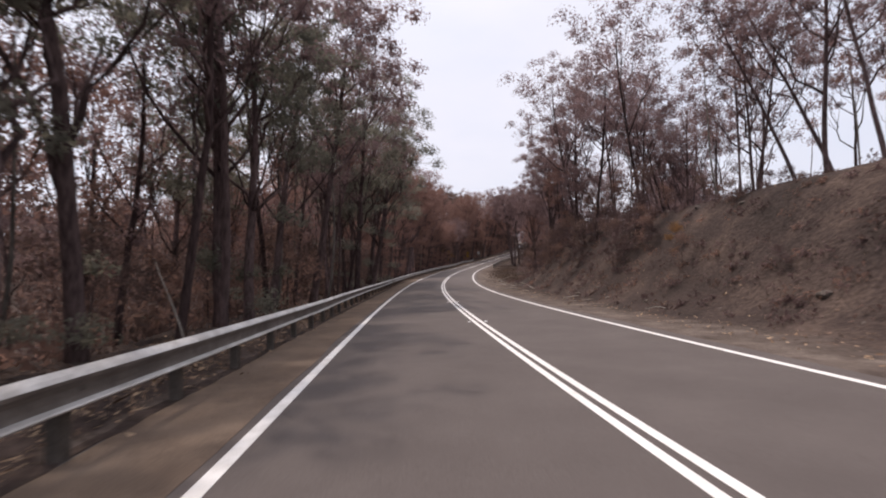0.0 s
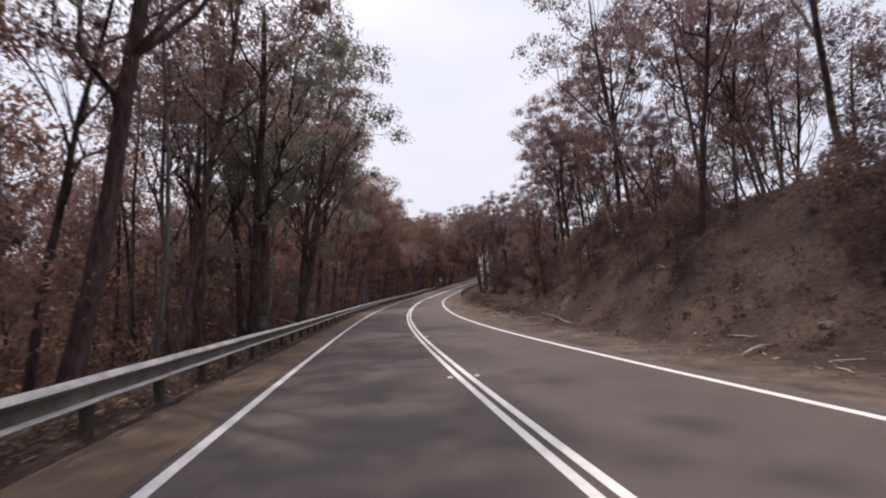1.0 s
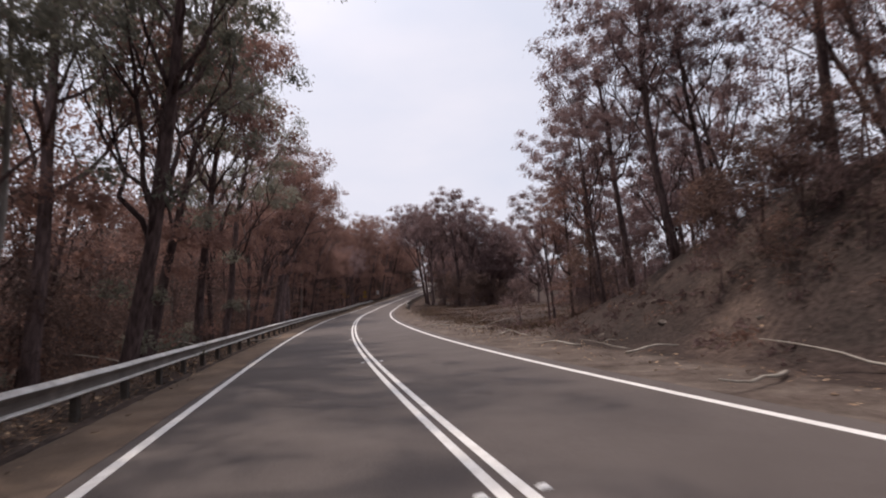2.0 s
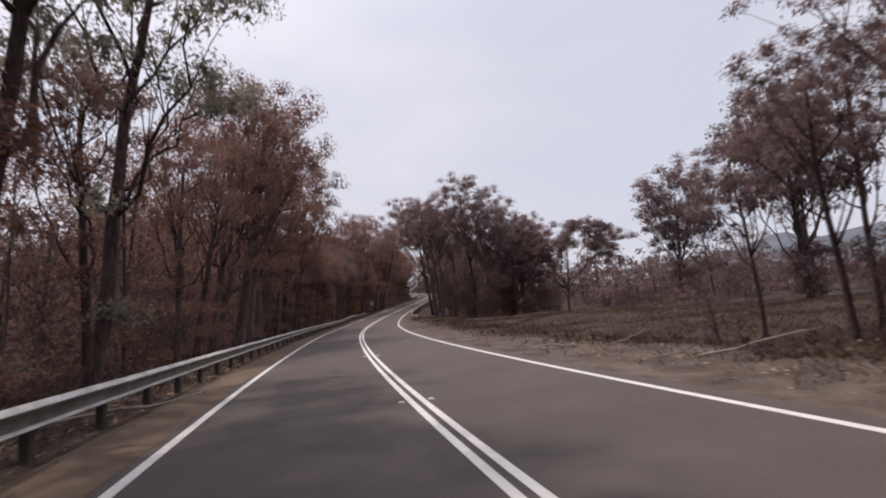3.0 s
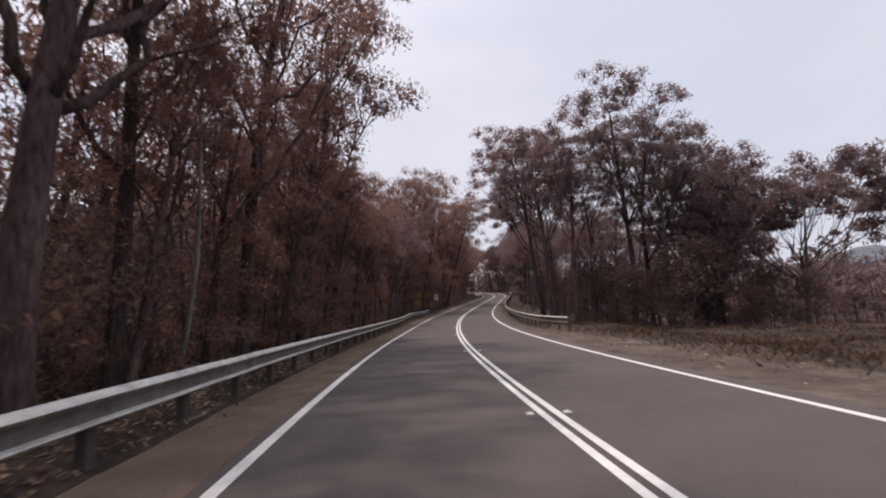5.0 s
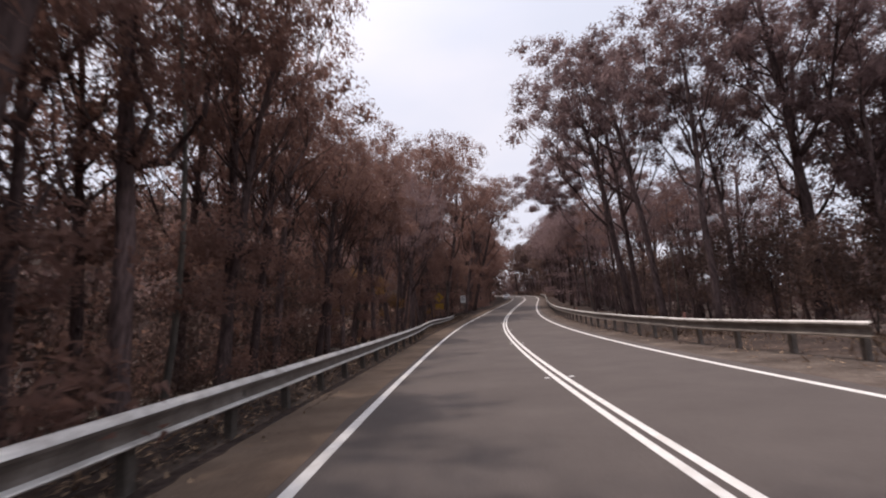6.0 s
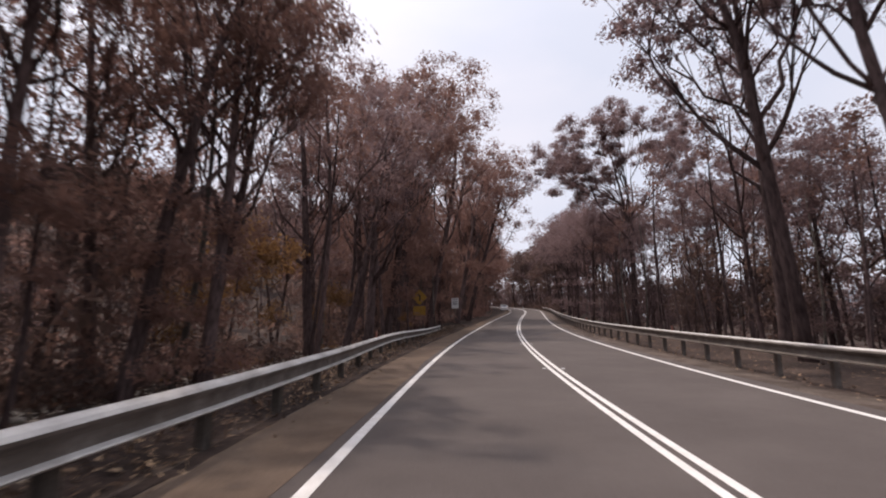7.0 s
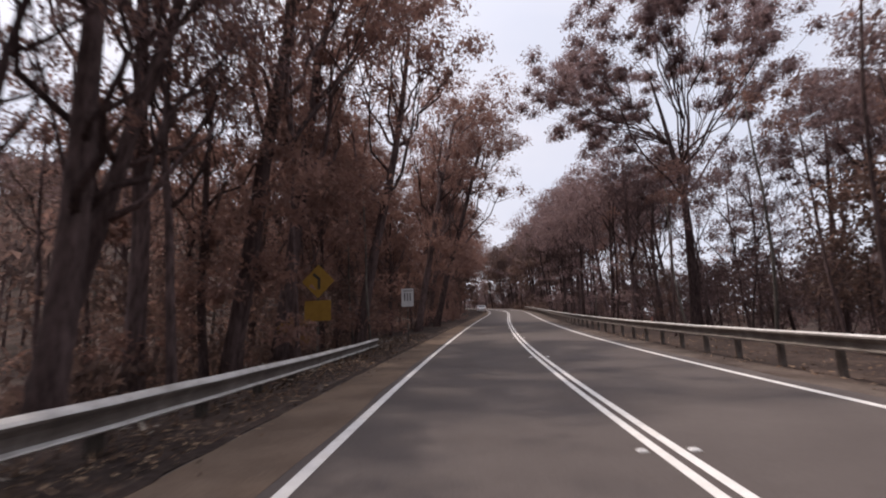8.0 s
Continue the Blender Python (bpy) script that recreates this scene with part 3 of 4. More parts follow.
slender = kinds(3, "slender crooked gum tree with thin grey-brown foliage", 150, 13, 0.42, 8, M_DULL, 5, 105, 0.13, 0.7, 0.1, 0.24, lean=0.12, cap=0.0, flat=0.6, ulow=-0.6, thick=0.6, sides=6)
back = kinds(2, "gum tree with dark brown leaves deeper in the forest", 61, 15, 0.3, 5, M_HILL, 4, 48, 0.42, 1.3, 0.15, 0.22, low=5, sides=5) + kinds(2, "gum tree with ashen leaves deeper in the forest", 60, 15, 0.3, 5, M_ASH, 4, 48, 0.42, 1.3, 0.15, 0.22, low=5, sides=5)
veteran = kinds(2, "stout old gum tree with a thick blackened trunk", 130, 19, 0.42, 10, M_BROWN, 6, 190, 0.13, 0.9, 0.33, 0.25, lean=0.03, sides=10)
bare = kinds(2, "dark gum tree with bare crooked limbs and few leaves", 140, 16, 0.26, 8, M_BROWN, 6, 40, 0.15, 0.8, 0.24, 0.27, lean=0.1, sides=10, thick=0.42)
pole = kinds(3, "thin burnt sapling with few leaves", 41, 11, 0.6, 2, M_BROWN, 3, 40, 0.18, 0.7, 0.07, 0.1, 0.1, name="sapling", sides=5, group="burnt saplings") + kinds(1, "thin pale sapling with few scorched leaves", 40, 11, 0.6, 2, M_BROWN, 3, 40, 0.18, 0.7, 0.07, 0.1, 0.1, bark=M_PALE, name="sapling", sides=5, group="burnt saplings")
BUSHY = dict(name="bush", sides=5, category="bush", group="scorched bushes")
bush = kinds(1, "scorched brown understorey bush", 50, 5.0, 0.12, 3, M_HILL, 8, 32, 0.19, 0.75, 0.05, 0.34, low=6, **BUSHY) + kinds(2, "burnt brown-black understorey bush", 51, 5.0, 0.12, 3, M_CHAR, 8, 32, 0.19, 0.75, 0.05, 0.34, low=6, **BUSHY)
grey = kinds(2, "low singed grey-brown bush", 55, 4.0, 0.12, 3, M_ASH, 8, 32, 0.17, 0.66, 0.05, 0.36, low=5, **BUSHY)
orange = kinds(1, "bush with bright orange-brown dead leaves", 59, 4.5, 0.12, 3, M_ORANGE, 8, 75, 0.14, 0.6, 0.05, 0.34, low=4, **BUSHY)[0]


# forest beside the near lane
def gap(s, d):
    """A narrow clearing that runs back through the trees."""
    p = spot(np.array(float(s)), np.array(float(d)))
    return d < -8.6 and p[1] > 116 and abs(p[0] - 9.2 + 0.182 * (p[1] - 101.2)) < 2.6 + 0.04 * (p[1] - 116)


EDGE_S = (-20, 10, 31, 36, 48, 52, 60, 66, 88, 94, 98, 112, 118, 126, 138, 150, 165, 200, 300)
EDGE_H = (14, 13, 12, 17.5, 17.5, 12, 12, 17.5, 18.5, 14, 11.5, 11.5, 13, 17, 20, 22, 22, 22, 22)


def edge_height(s):
    """How tall the trees along the forest's edge are."""
    return float(np.interp(s, EDGE_S, EDGE_H))


# single trees that stand out: along, beside, kind, height, lean, towards
for s, d, k, h, ln, to in ((-1.0, -8.2, green[2], 14, 5, 90), (6.0, -8.2, green[0], 17, 2, 90), (23.5, -6.0, green[1], 15.5, 8, 90), (14.5, -7.0, dull[1], 16.5, 5, 90), (36.0, -6.6, green[2], 17.5, 7, 90), (68.5, -7.4, veteran[0], 17, 8, 60), (66.5, -8.4, bare[0], 13, 6, 80), (75.5, -7.5, veteran[1], 16, 0, 0),
                           (88.5, -6.6, brown[1], 18.5, 6, 90), (83.5, -7.0, brown[0], 17.5, 3, 90), (112.6, -8.0, brown[1], 11.0, 4, 80), (131.2, -9.4, brown[2], 18.5, 3, 80), (119.5, -8.0, bare[0], 11.5, 4, 80), (127, -7.8, bare[1], 14.5, 6, 60), (124.0, -9.6, brown[3], 12, 2, 80), (118.0, -7.2, slender[0], 11.5, 5, 80), (122.0, -7.6, slender[1], 12.5, 3, 90), (125.8, -8.4, slender[2], 12, 4, 90), (129.8, -7.6, slender[0], 13, 4, 90), (128.5, -9.5, bare[0], 13.5, 4, 120), (133.5, -8.4, brown[0], 20.5, 4, 90),
                           (137.6, -8.8, brown[3], 22.5, 4, 90), (142.5, -7.2, brown[1], 22, 6, 90), (156, -6.6, brown[3], 22, 9, 90), (163.0, -6.2, brown[2], 23, 11, 90)):
    k.tall(s, d, h, lean=ln, toward=to)
s = -19.0
while s < 175:
    kind = green + dull[:2] + slender if s < 30 else brown + green[:1] if s < 52 else brown
    if not (72 < s < 78 or 86 < s < 90 or 82 < s < 85 or 114 < s < 167):
        rng.choice(kind).tall(s, -7.8 + rng.uniform(-0.8, 0.9), edge_height(s) * rng.uniform(0.88, 1.05), lean=rng.uniform(1, 7), toward=90 + rng.uniform(-30, 30))
    s += 4.1 * rng.uniform(0.8, 1.2) * (1.3 if s < 14 else 1)
s = -17.0
while s < 175:
    d = -12.3 + rng.uniform(-1.2, 1.2)
    if not gap(s, d):
        rng.choice((green[:1] + dull_mid) if s < 34 else back[:2] if 113 < s < 134 else brown_mid).tall(s, d, edge_height(s) * (rng.uniform(0.85, 0.98) if s < 20 else rng.uniform(0.62, 0.75) if s < 48 else rng.uniform(0.7, 0.8) if s < 84 else rng.uniform(0.75, 0.88)) if s < 113 else rng.uniform(6.5, 8) if s < 134 else rng.uniform(10, 13), lean=rng.uniform(0, 4), toward=90)
    s += 4.6 * rng.uniform(0.8, 1.2)
s = 176.0
while s < 290:
    rng.choice(brown_mid).tall(s, (-8.3 if s < 190 else -10.2) + rng.uniform(-0.6, 0.6), rng.uniform(17, 20), lean=4, toward=90)
    s += 3.8 * rng.uniform(0.8, 1.2)
for d0, step in ((-17.5, 6.0), (-24, 7.5)):
    s = -22.0
    while s < 215:
        d = d0 + rng.uniform(-2, 2)
        if not gap(s, d):
            rng.choice(back).tall(s, d, rng.uniform(6, 8.5) if 62 < s < 82 or 112 < s < 152 else rng.uniform(8, 11))
        s += step * rng.uniform(0.8, 1.25)
for s, d, h in ((-1, -14.5, 11), (4, -17.5, 12), (10, -15, 12), (19, -13.5, 12), (23, -16, 13), (27, -13.8, 12), (31, -16.5, 12), (25, -20, 13), (34.5, -18, 12)):
    brown_mid[int(s) % 3].tall(s, d, h, turn=40 * s)
for i in range(100):
    s, d = rng.uniform(-16, 145), -6.6 - 20 * rng.random() ** 1.3
    if not gap(s, d):
        rng.choice(pole).at(s, d, rng.uniform(0.7, 1.25))
for i in range(60):
    s, d = rng.uniform(-5, 145), -7.6 - 9 * rng.random()
    if 118 < s < 138 and d > -10:
        continue
    rng.choice(bush).at(s, d, rng.uniform(0.6, 1.15) * (0.65 if gap(s, d) else 1))
for s in range(91, 114, 4):
    rng.choice(brown).tall(s + rng.uniform(-1, 1), -10.0 + rng.uniform(-0.8, 0.8), rng.uniform(11, 12.5))
for s in range(79, 114, 4):
    rng.choice(brown).tall(s + rng.uniform(-1, 1), -7.2 + rng.uniform(-0.8, 0.4), rng.uniform(9, 11), lean=4, toward=90)
for s in range(134, 168, 5):
    rng.choice(brown).tall(s + rng.uniform(-1, 1), -8.4 + rng.uniform(-0.8, 0.6), rng.uniform(8, 11))
for s, d, h in ((139, -10.6, 14), (144.5, -11.2, 15), (148.5, -10.2, 16), (153, -11, 17), (158, -10.4, 17), (163.5, -10.8, 18)):
    brown[int(s) % 4].tall(s, d, h, turn=37 * s)
for s in (-6, 4, 13, 21, 27):
    rng.choice(slender + dull[:1]).tall(s, -8.0 + rng.uniform(-0.8, 0.8), rng.uniform(14, 16.5), lean=5, toward=90)
for i in range(10):
    rng.choice(bush[1:]).at(rng.uniform(146, 200), rng.uniform(-10.0, -7.5), rng.uniform(0.6, 1.0))
for s, d, z in ((120, -10, 0.9), (117.5, -12, 0.8), (124, -9, 0.7), (136.5, -7.6, 0.35), (117.0, -9.9, 1.15)):
    orange.at(s, d, z)
for s, d, k, h in ((118.0, -13.0, brown_mid[2], 9), (121.5, -10.2, slender[0], 9.5), (113.5, -13.0, brown_mid[1], 11), (124.5, -11.5, slender[1], 10), (131, -11.5, slender[2], 9)):
    k.tall(s, d, h)

# trees on and behind the bank
for s, d, k, h in ((26.0, 10.2, slender[1], 13), (29.5, 11.0, dull[2], 12), (34.5, 10.2, dull[0], 12), (38.5, 11.0, dull[3], 12.5), (42.5, 11.8, dull[1], 11.5), (20.5, 9.4, slender[0], 12.5), (16, 10.8, slender[1], 12), (23.5, 12.0, slender[2], 12.5)):
    k.tall(s, d, h, lean=rng.uniform(1, 5), toward=-90 + rng.uniform(-30, 30))
for s, d, k, h in ((22.5, 9.4, 0, 5.5), (27.0, 9.6, 2, 6.5), (33.0, 10.6, 1, 8.5), (37.5, 9.0, 3, 7.5), (41.0, 9.4, 2, 7), (45, 10.2, 0, 7.5), (49, 11.5, 1, 6.5), (47, 13.5, 3, 8.5), (39, 13.5, 0, 9.5), (38.8, 16.2, 1, 10.5)):
    (brown if k == 2 else dull)[k].tall(s, d, h, lean=rng.uniform(0, 6), toward=-90)
for i in range(29):
    slender[i % 3].tall(rng.uniform(-8, 36), rng.uniform(11.5, 24), rng.uniform(8.5, 12.5), lean=rng.uniform(2, 14), toward=-90 + rng.uniform(-35, 35))
for i in range(6):
    dull_mid[i % 3].tall(rng.uniform(-12, 34), rng.uniform(17, 28), rng.uniform(8, 11))
for i in range(24):
    rng.choice(pole).at(rng.uniform(-12, 34), rng.uniform(12, 26), rng.uniform(0.6, 0.95))
for i in range(44):
    rng.choice(bush + grey * 2).at(rng.uniform(11, 34), rng.uniform(7.9, 10.6), rng.uniform(0.3, 0.62))
for i in range(26):
    rng.choice(bush + grey * 2).at(rng.uniform(28, 50), rng.uniform(8.4, 14.5), rng.uniform(0.4, 0.8))
for i in range(24):
    rng.choice(bush[1:] + grey * 2).at(rng.uniform(-12, 14), rng.uniform(7.4, 14), rng.uniform(0.18, 0.36))
orange.at(8.5, 8.6, 0.26)

# trees round the clearing
rounded = kinds(3, "dense round-crowned gum tree with grey-brown leaves", 74, 15, 0.2, 13, M_DULL, 6, 170, 0.22, 1.15, 0.2, 0.29, low=12, sides=6, flat=0.72, core=0.45)
spreading = kinds(1, "broad flat-topped gum tree with brown leaf clumps", 75, 12, 0.45, 18, M_DULL, 6, 190, 0.2, 1.0, 0.22, 0.5, sides=6, ball=0.27, cap=0.2, flat=0.48, ulow=-0.2, thick=0.4, shell=True, core=0.45)[0]
spreading.tall(110.0, 27.8, 14.6)
for s, d, k, h in ((95.5, 37.8, 0, 17.6), (109.0, 19.5, 1, 17), (112.5, 21.8, 2, 14)):
    rounded[k].tall(s, d, h)
for s, d, k, h in ((111.5, 11.4, dull[2], 14), (109, 13.9, dull[1], 21), (113.5, 17.0, dull[0], 20), (108.0, 16.5, dull[3], 17), (111.0, 22.0, dull[2], 17),
                   (97, 43, dull_mid[2], 13), (84, 47, dull_mid[0], 13), (120, 28, dull_mid[2], 12), (118, 44, dull_mid[1], 10), (101, 50, dull_mid[0], 11)):
    k.tall(s, d, h)
for i in range(24):
    s = rng.uniform(98, 122)
    rng.choice(bush + grey).at(s, rng.uniform(11.5 + max(0, 106 - s), 46), rng.uniform(0.5, 1.0))
for i in range(22):
    rng.choice(bush).at(rng.uniform(101, 113), rng.uniform(10.5, 25), rng.uniform(0.9, 1.4))
for i in range(10):
    rng.choice(grey).at(rng.uniform(78, 98), rng.uniform(30, 52), rng.uniform(0.4, 0.9))
rounded[2].tall(71, 35.2, 18.5, turn=0, lean=3, toward=90)
dull[2].tall(73, 38, 16)
for s, d, z in ((72, 30, 0.9), (75, 33, 1.0), (70, 34, 0.9), (93.2, 36.4, 1.0), (95, 39.8, 1.15), (94.2, 38.0, 0.9)):
    grey[0].at(s, d, z)

# trees beyond the far guardrail
for s, d, k, h, ln in ((108.5, 9.4, dull[3], 17, 2), (118.5, 8.2, dull[0], 20, 7), (122, 9.4, dull[1], 19, 6), (113.5, 8.6, dull[2], 18, 5), (127.5, 11.4, slender[1], 14, 3), (133.5, 11.0, slender[0], 11, 2)):
    k.tall(s, d, h, lean=ln, toward=-90)
umbrella = kinds(1, "tall spreading gum tree with an umbrella crown of brown leaf clumps", 71, 20, 0.62, 24, M_DULL, 7, 300, 0.14, 0.95, 0.3, 0.36, lean=0.03, ball=0.3, cap=0.25, flat=0.5, ulow=-0.3, thick=0.42, shell=True, core=0.42)[0]
umbrella.tall(152.5, 11.0, 20.0, turn=40, lean=3, toward=-90)
for s, d, k, h in ((137, 15, dull[1], 14), (142, 14.5, dull[2], 13), (139.5, 19, dull[0], 14), (147, 15.5, dull[3], 14), (133, 17.5, dull[2], 14), (146, 11.5, slender[2], 10), (151, 13.5, slender[1], 11), (157, 10.5, dull[0], 13)):
    k.tall(s, d, h)
s = 160.0
while s < 300:
    for d0 in (8.6, 14.5):
        rng.choice(dull_mid if s < 215 else back).tall(s + rng.uniform(-2, 2), d0 + rng.uniform(-1.2, 1.2), rng.uniform(14, 16.5) + 5 * float(smooth(165, 205, s)), lean=rng.uniform(0, 5), toward=-90)
    s += 4.6
for s, d in ((119, 15), (124.5, 14), (129, 15.5), (120.5, 20), (127, 21), (134, 22), (141, 23), (148, 21), (155, 18)):
    rng.choice(dull_mid).tall(s, d, rng.uniform(10, 14))
for i in range(54):
    rng.choice(pole).at(rng.uniform(112, 190), rng.uniform(7.5, 24), rng.uniform(0.7, 1.2))
for i in range(34):
    rng.choice(bush[1:] + grey * 2).at(rng.uniform(116, 200), rng.uniform(9, 26), rng.uniform(0.5, 1.2))
for i in range(44):
    rng.choice(bush + grey).at(rng.uniform(122, 180), rng.uniform(12, 24), rng.uniform(1.0, 1.7))


# ---- far woods ----
def far_woods(label, seed, areas, mat, clumps, per, leaf):
    r = np.random.RandomState(seed)
    wood, vs, o = [], [], 0
    for s0, s1, d0, d1, n in areas:
        for i in range(n):
            s, d = r.uniform(s0, s1), r.uniform(d0, d1)
            if d > -32 and gap(s, d):
                continue
            low = 0.05 if d > 0 else 0.3
            h_ = r.uniform(8, 14) if d < 0 or s > 150 else r.uniform(4.5, 8)
            b = spot(np.array(s), np.array(d))
            wood.append(tube([b - [0, 0, 0.5], b + [r.uniform(-0.4, 0.4), r.uniform(-0.4, 0.4), h_ * 0.8]], [0.16, 0.06], 3))
            c = b + np.stack([r.normal(0, 1.5, clumps), r.normal(0, 1.5, clumps), r.uniform(low, 0.97, clumps) * h_], 1)
            v, f = leaf_cloud(r, c, r.uniform(1.0, 1.8, clumps), per, leaf)
            vs.append(v)
    v = np.concatenate(vs)
    tagged(put("far_woods", mesh_of("far_woods", v, np.arange(len(v)).reshape(-1, 3), mat)), label, "forest", kind="stuff")
    v, f = join(wood)
    tagged(put("far_trunks", mesh_of("far_trunks", v, f, M_BARK)), "dark trunks of the distant forest", "forest", kind="stuff")


far_woods("distant hillside forest of scorched brown crowns", 77, ((150, 340, -135, -30, 700), (205, 390, -36, -8, 260)), M_HILL, 7, 14, 0.95)
far_woods("dark burnt forest on the slope beside the road", 79, ((-60, 150, -135, -30, 700),), M_HILL, 7, 14, 0.95)
far_woods("distant grey-brown forest beyond the clearing", 78, ((225, 390, 8, 60, 300), (120, 225, 40, 135, 300), (40, 120, 62, 135, 200)), M_ASH, 8, 18, 0.82)


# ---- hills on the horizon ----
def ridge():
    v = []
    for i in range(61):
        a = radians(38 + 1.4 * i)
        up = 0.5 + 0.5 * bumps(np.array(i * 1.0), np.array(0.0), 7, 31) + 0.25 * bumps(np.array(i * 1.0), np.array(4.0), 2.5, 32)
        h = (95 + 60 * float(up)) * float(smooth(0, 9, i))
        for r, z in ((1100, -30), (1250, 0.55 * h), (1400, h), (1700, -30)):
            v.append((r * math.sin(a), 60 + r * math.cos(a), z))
    # aerial haze over the ridge comes from its blue-grey material
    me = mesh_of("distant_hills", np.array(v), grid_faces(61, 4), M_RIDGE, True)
    tagged(put("distant_hills", me), "wooded hills far beyond the clearing, with blue-grey haze painted on", "hills", kind="structure")


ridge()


# ---- understorey deep in the forest ----
def understorey(label, seed, s0, s1, d0, d1, n, mat, tall, everywhere=False, size=(0.5, 1.1), leaf=0.3):
    r = np.random.RandomState(seed)
    s, d = r.uniform(s0, s1, n), r.uniform(d0, d1, n)
    keep = np.array([everywhere or not gap(a, b) for a, b in zip(s, d)])
    p = spot(s[keep], d[keep]) + np.stack([0 * s[keep], 0 * s[keep], tall * r.rand(keep.sum()) ** 1.4], 1)
    v, f = leaf_cloud(r, p, r.uniform(*size, len(p)), 32, leaf)
    tagged(put("understorey", mesh_of("understorey", v, f, mat)), label, "undergrowth", kind="stuff")


understorey("scorched brown undergrowth between the trunks", 91, -18, 112, -24, -9.8, 2200, M_HILL, 6.0, leaf=0.2)
understorey("dense scorched thicket along the edge of the forest", 97, 28, 117, -13, -8.0, 2600, M_HILL, 5.0, size=(0.45, 0.95), leaf=0.15)
understorey("dense scorched thicket under the tall trees", 98, 131, 168, -13, -8.4, 900, M_HILL, 6.0, size=(0.45, 0.95), leaf=0.15)
understorey("dark scorched scrub over the cutting", 94, -14, 44, 6.6, 17, 450, M_CHAR, 0.1, True, (0.2, 0.55), 0.12)
understorey("brown scorched scrub over the cutting", 95, -14, 46, 6.3, 14, 800, M_ASH, 0.15, True, (0.15, 0.5), 0.12)
understorey("low brown heath on the clearing", 96, 46, 104, 8.5, 34, 900, M_HILL, 0.05, True, (0.15, 0.45), 0.12)
understorey("low burnt scrub in the clearing between the trees", 93, 100, 150, -30, -8.8, 700, M_CHAR, 0.9, True)
understorey("blackened undergrowth and burnt shrubs between the trunks", 92, -18, 150, -28, -8.5, 1500, M_CHAR, 2.4)


# ---- ground cover ----
def scatter(name, label, category, n, place_at, size, mat, upright=0.0, seed=3, wide=(0.3, 0.6)):
    r = np.random.RandomState(seed)
    s, d = place_at(r, n)
    p = spot(s, d, 0.012)
    a = r.normal(size=(n, 3)) * [1, 1, 0.25] + [0, 0, upright]
    a /= np.linalg.norm(a, axis=1)[:, None]
    b = np.cross(a, r.normal(size=(n, 3)) * 0.3 + [0, 0, 1 if not upright else 0])
    b /= np.linalg.norm(b, axis=1)[:, None] + 1e-9
    ln = size * r.uniform(0.5, 1.5, n)[:, None]
    wd = ln * r.uniform(*wide, n)[:, None] * 0.5
    lift = np.array([0, 0, 0.01]) if not upright else 0
    v = np.stack([p - b * wd, p + b * wd, p + a * ln + lift], 1).reshape(-1, 3)
    tagged(put(name, mesh_of(name, v, np.arange(n * 3).reshape(-1, 3), mat)), label, category, kind="stuff")


scatter("leaf_litter", "fallen brown leaves and bark strewn along the verges", "leaf litter", 26000,
        lambda r, n: (r.uniform(-14, 150, n), np.where(r.rand(n) < 0.6, -4.2 - r.gamma(1.6, 1.1, n), 4.2 + r.gamma(1.8, 1.6, n))), 0.075, M_LITTER, seed=3)
def field(r, n):
    """Patches of grass over the clearing, thicker away from the road."""
    c = r.uniform(0, 1, (420, 2))
    cs, cd = 38 + 70 * c[:, 0], 7.0 + 26 * c[:, 1] ** 1.3
    k = r.randint(0, 420, n)
    return cs[k] + r.normal(0, 1.5, n), cd[k] + r.normal(0, 1.1, n)


scatter("dry_grass", "patches of dry red-brown grass on the clearing", "grass", 52000, field, 0.2, M_GRASS, 1.1, 4, (0.06, 0.16))
scatter("fallen_leaves", "pale fallen leaves and twigs gathered under the guardrail", "leaf litter", 15000,
        lambda r, n: (r.uniform(-14, 141, n), -4.72 - r.gamma(1.3, 0.45, n)), 0.05, M_LITTER, seed=13)
scatter("fallen_twigs", "dry twigs and strips of bark littering the verge under the guardrail", "twigs", 9000,
        lambda r, n: (r.uniform(-14, 141, n), -4.75 - r.gamma(1.4, 0.6, n)), 0.16, M_LITTER, seed=23, wide=(0.06, 0.14))
scatter("verge_weeds", "sparse dead weeds behind the guardrail", "grass", 7000,
        lambda r, n: (r.uniform(-14, 150, n), -5.0 - r.gamma(1.5, 1.2, n)), 0.22, M_GRASS, 1.2, 6, (0.05, 0.12))


scatter("bark_strips", "pale strips of shed bark and ash on the burnt ground", "bark", 5200,
        lambda r, n: (r.uniform(60, 148, n), -5.4 - r.gamma(1.8, 2.4, n)), 0.24, M_STICK, seed=9, wide=(0.12, 0.3))


def stick(seed, length, radius):
    r = np.random.RandomState(seed)
    p = bent(r, (0, 0, radius), (1, 0.1, 0.03), length, 6, 0.12)
    p[:, 2] = np.clip(p[:, 2], radius * 0.6, None)
    fallen = tagged(new("fallen_branch", mesh_of("fallen_branch", *tube(p, radius * np.linspace(1, 0.4, 7), 6), M_STICK, True)), "bleached fallen branch on the ground", "branch")
    return fallen


def dead_stem(s, d, length, lean, toward):
    r = np.random.RandomState(7)
    p = bent(r, (0, 0, -0.15), (0, 0, 1), length, 6, 0.04)
    stem = tagged(new("dead_stem", mesh_of("dead_stem", *tube(p, 0.022 * np.linspace(1, 0.35, 7), 6), M_STICK, True)), "slender bleached dead stem standing in the verge", "dead stem")
    q = spot(np.array(float(s)), np.array(float(d)))
    stem.matrix_basis = pose(q[0], q[1], q[2]) @ pose(0, 0, 0, 0, 0, toward) @ pose(0, 0, 0, lean)


dead_stem(-1.5, -6.0, 1.9, 10, -90)
sticks = [Kind(stick(80 + i, 1.6 + 0.5 * i, 0.035), "fallen branches") for i in range(3)]
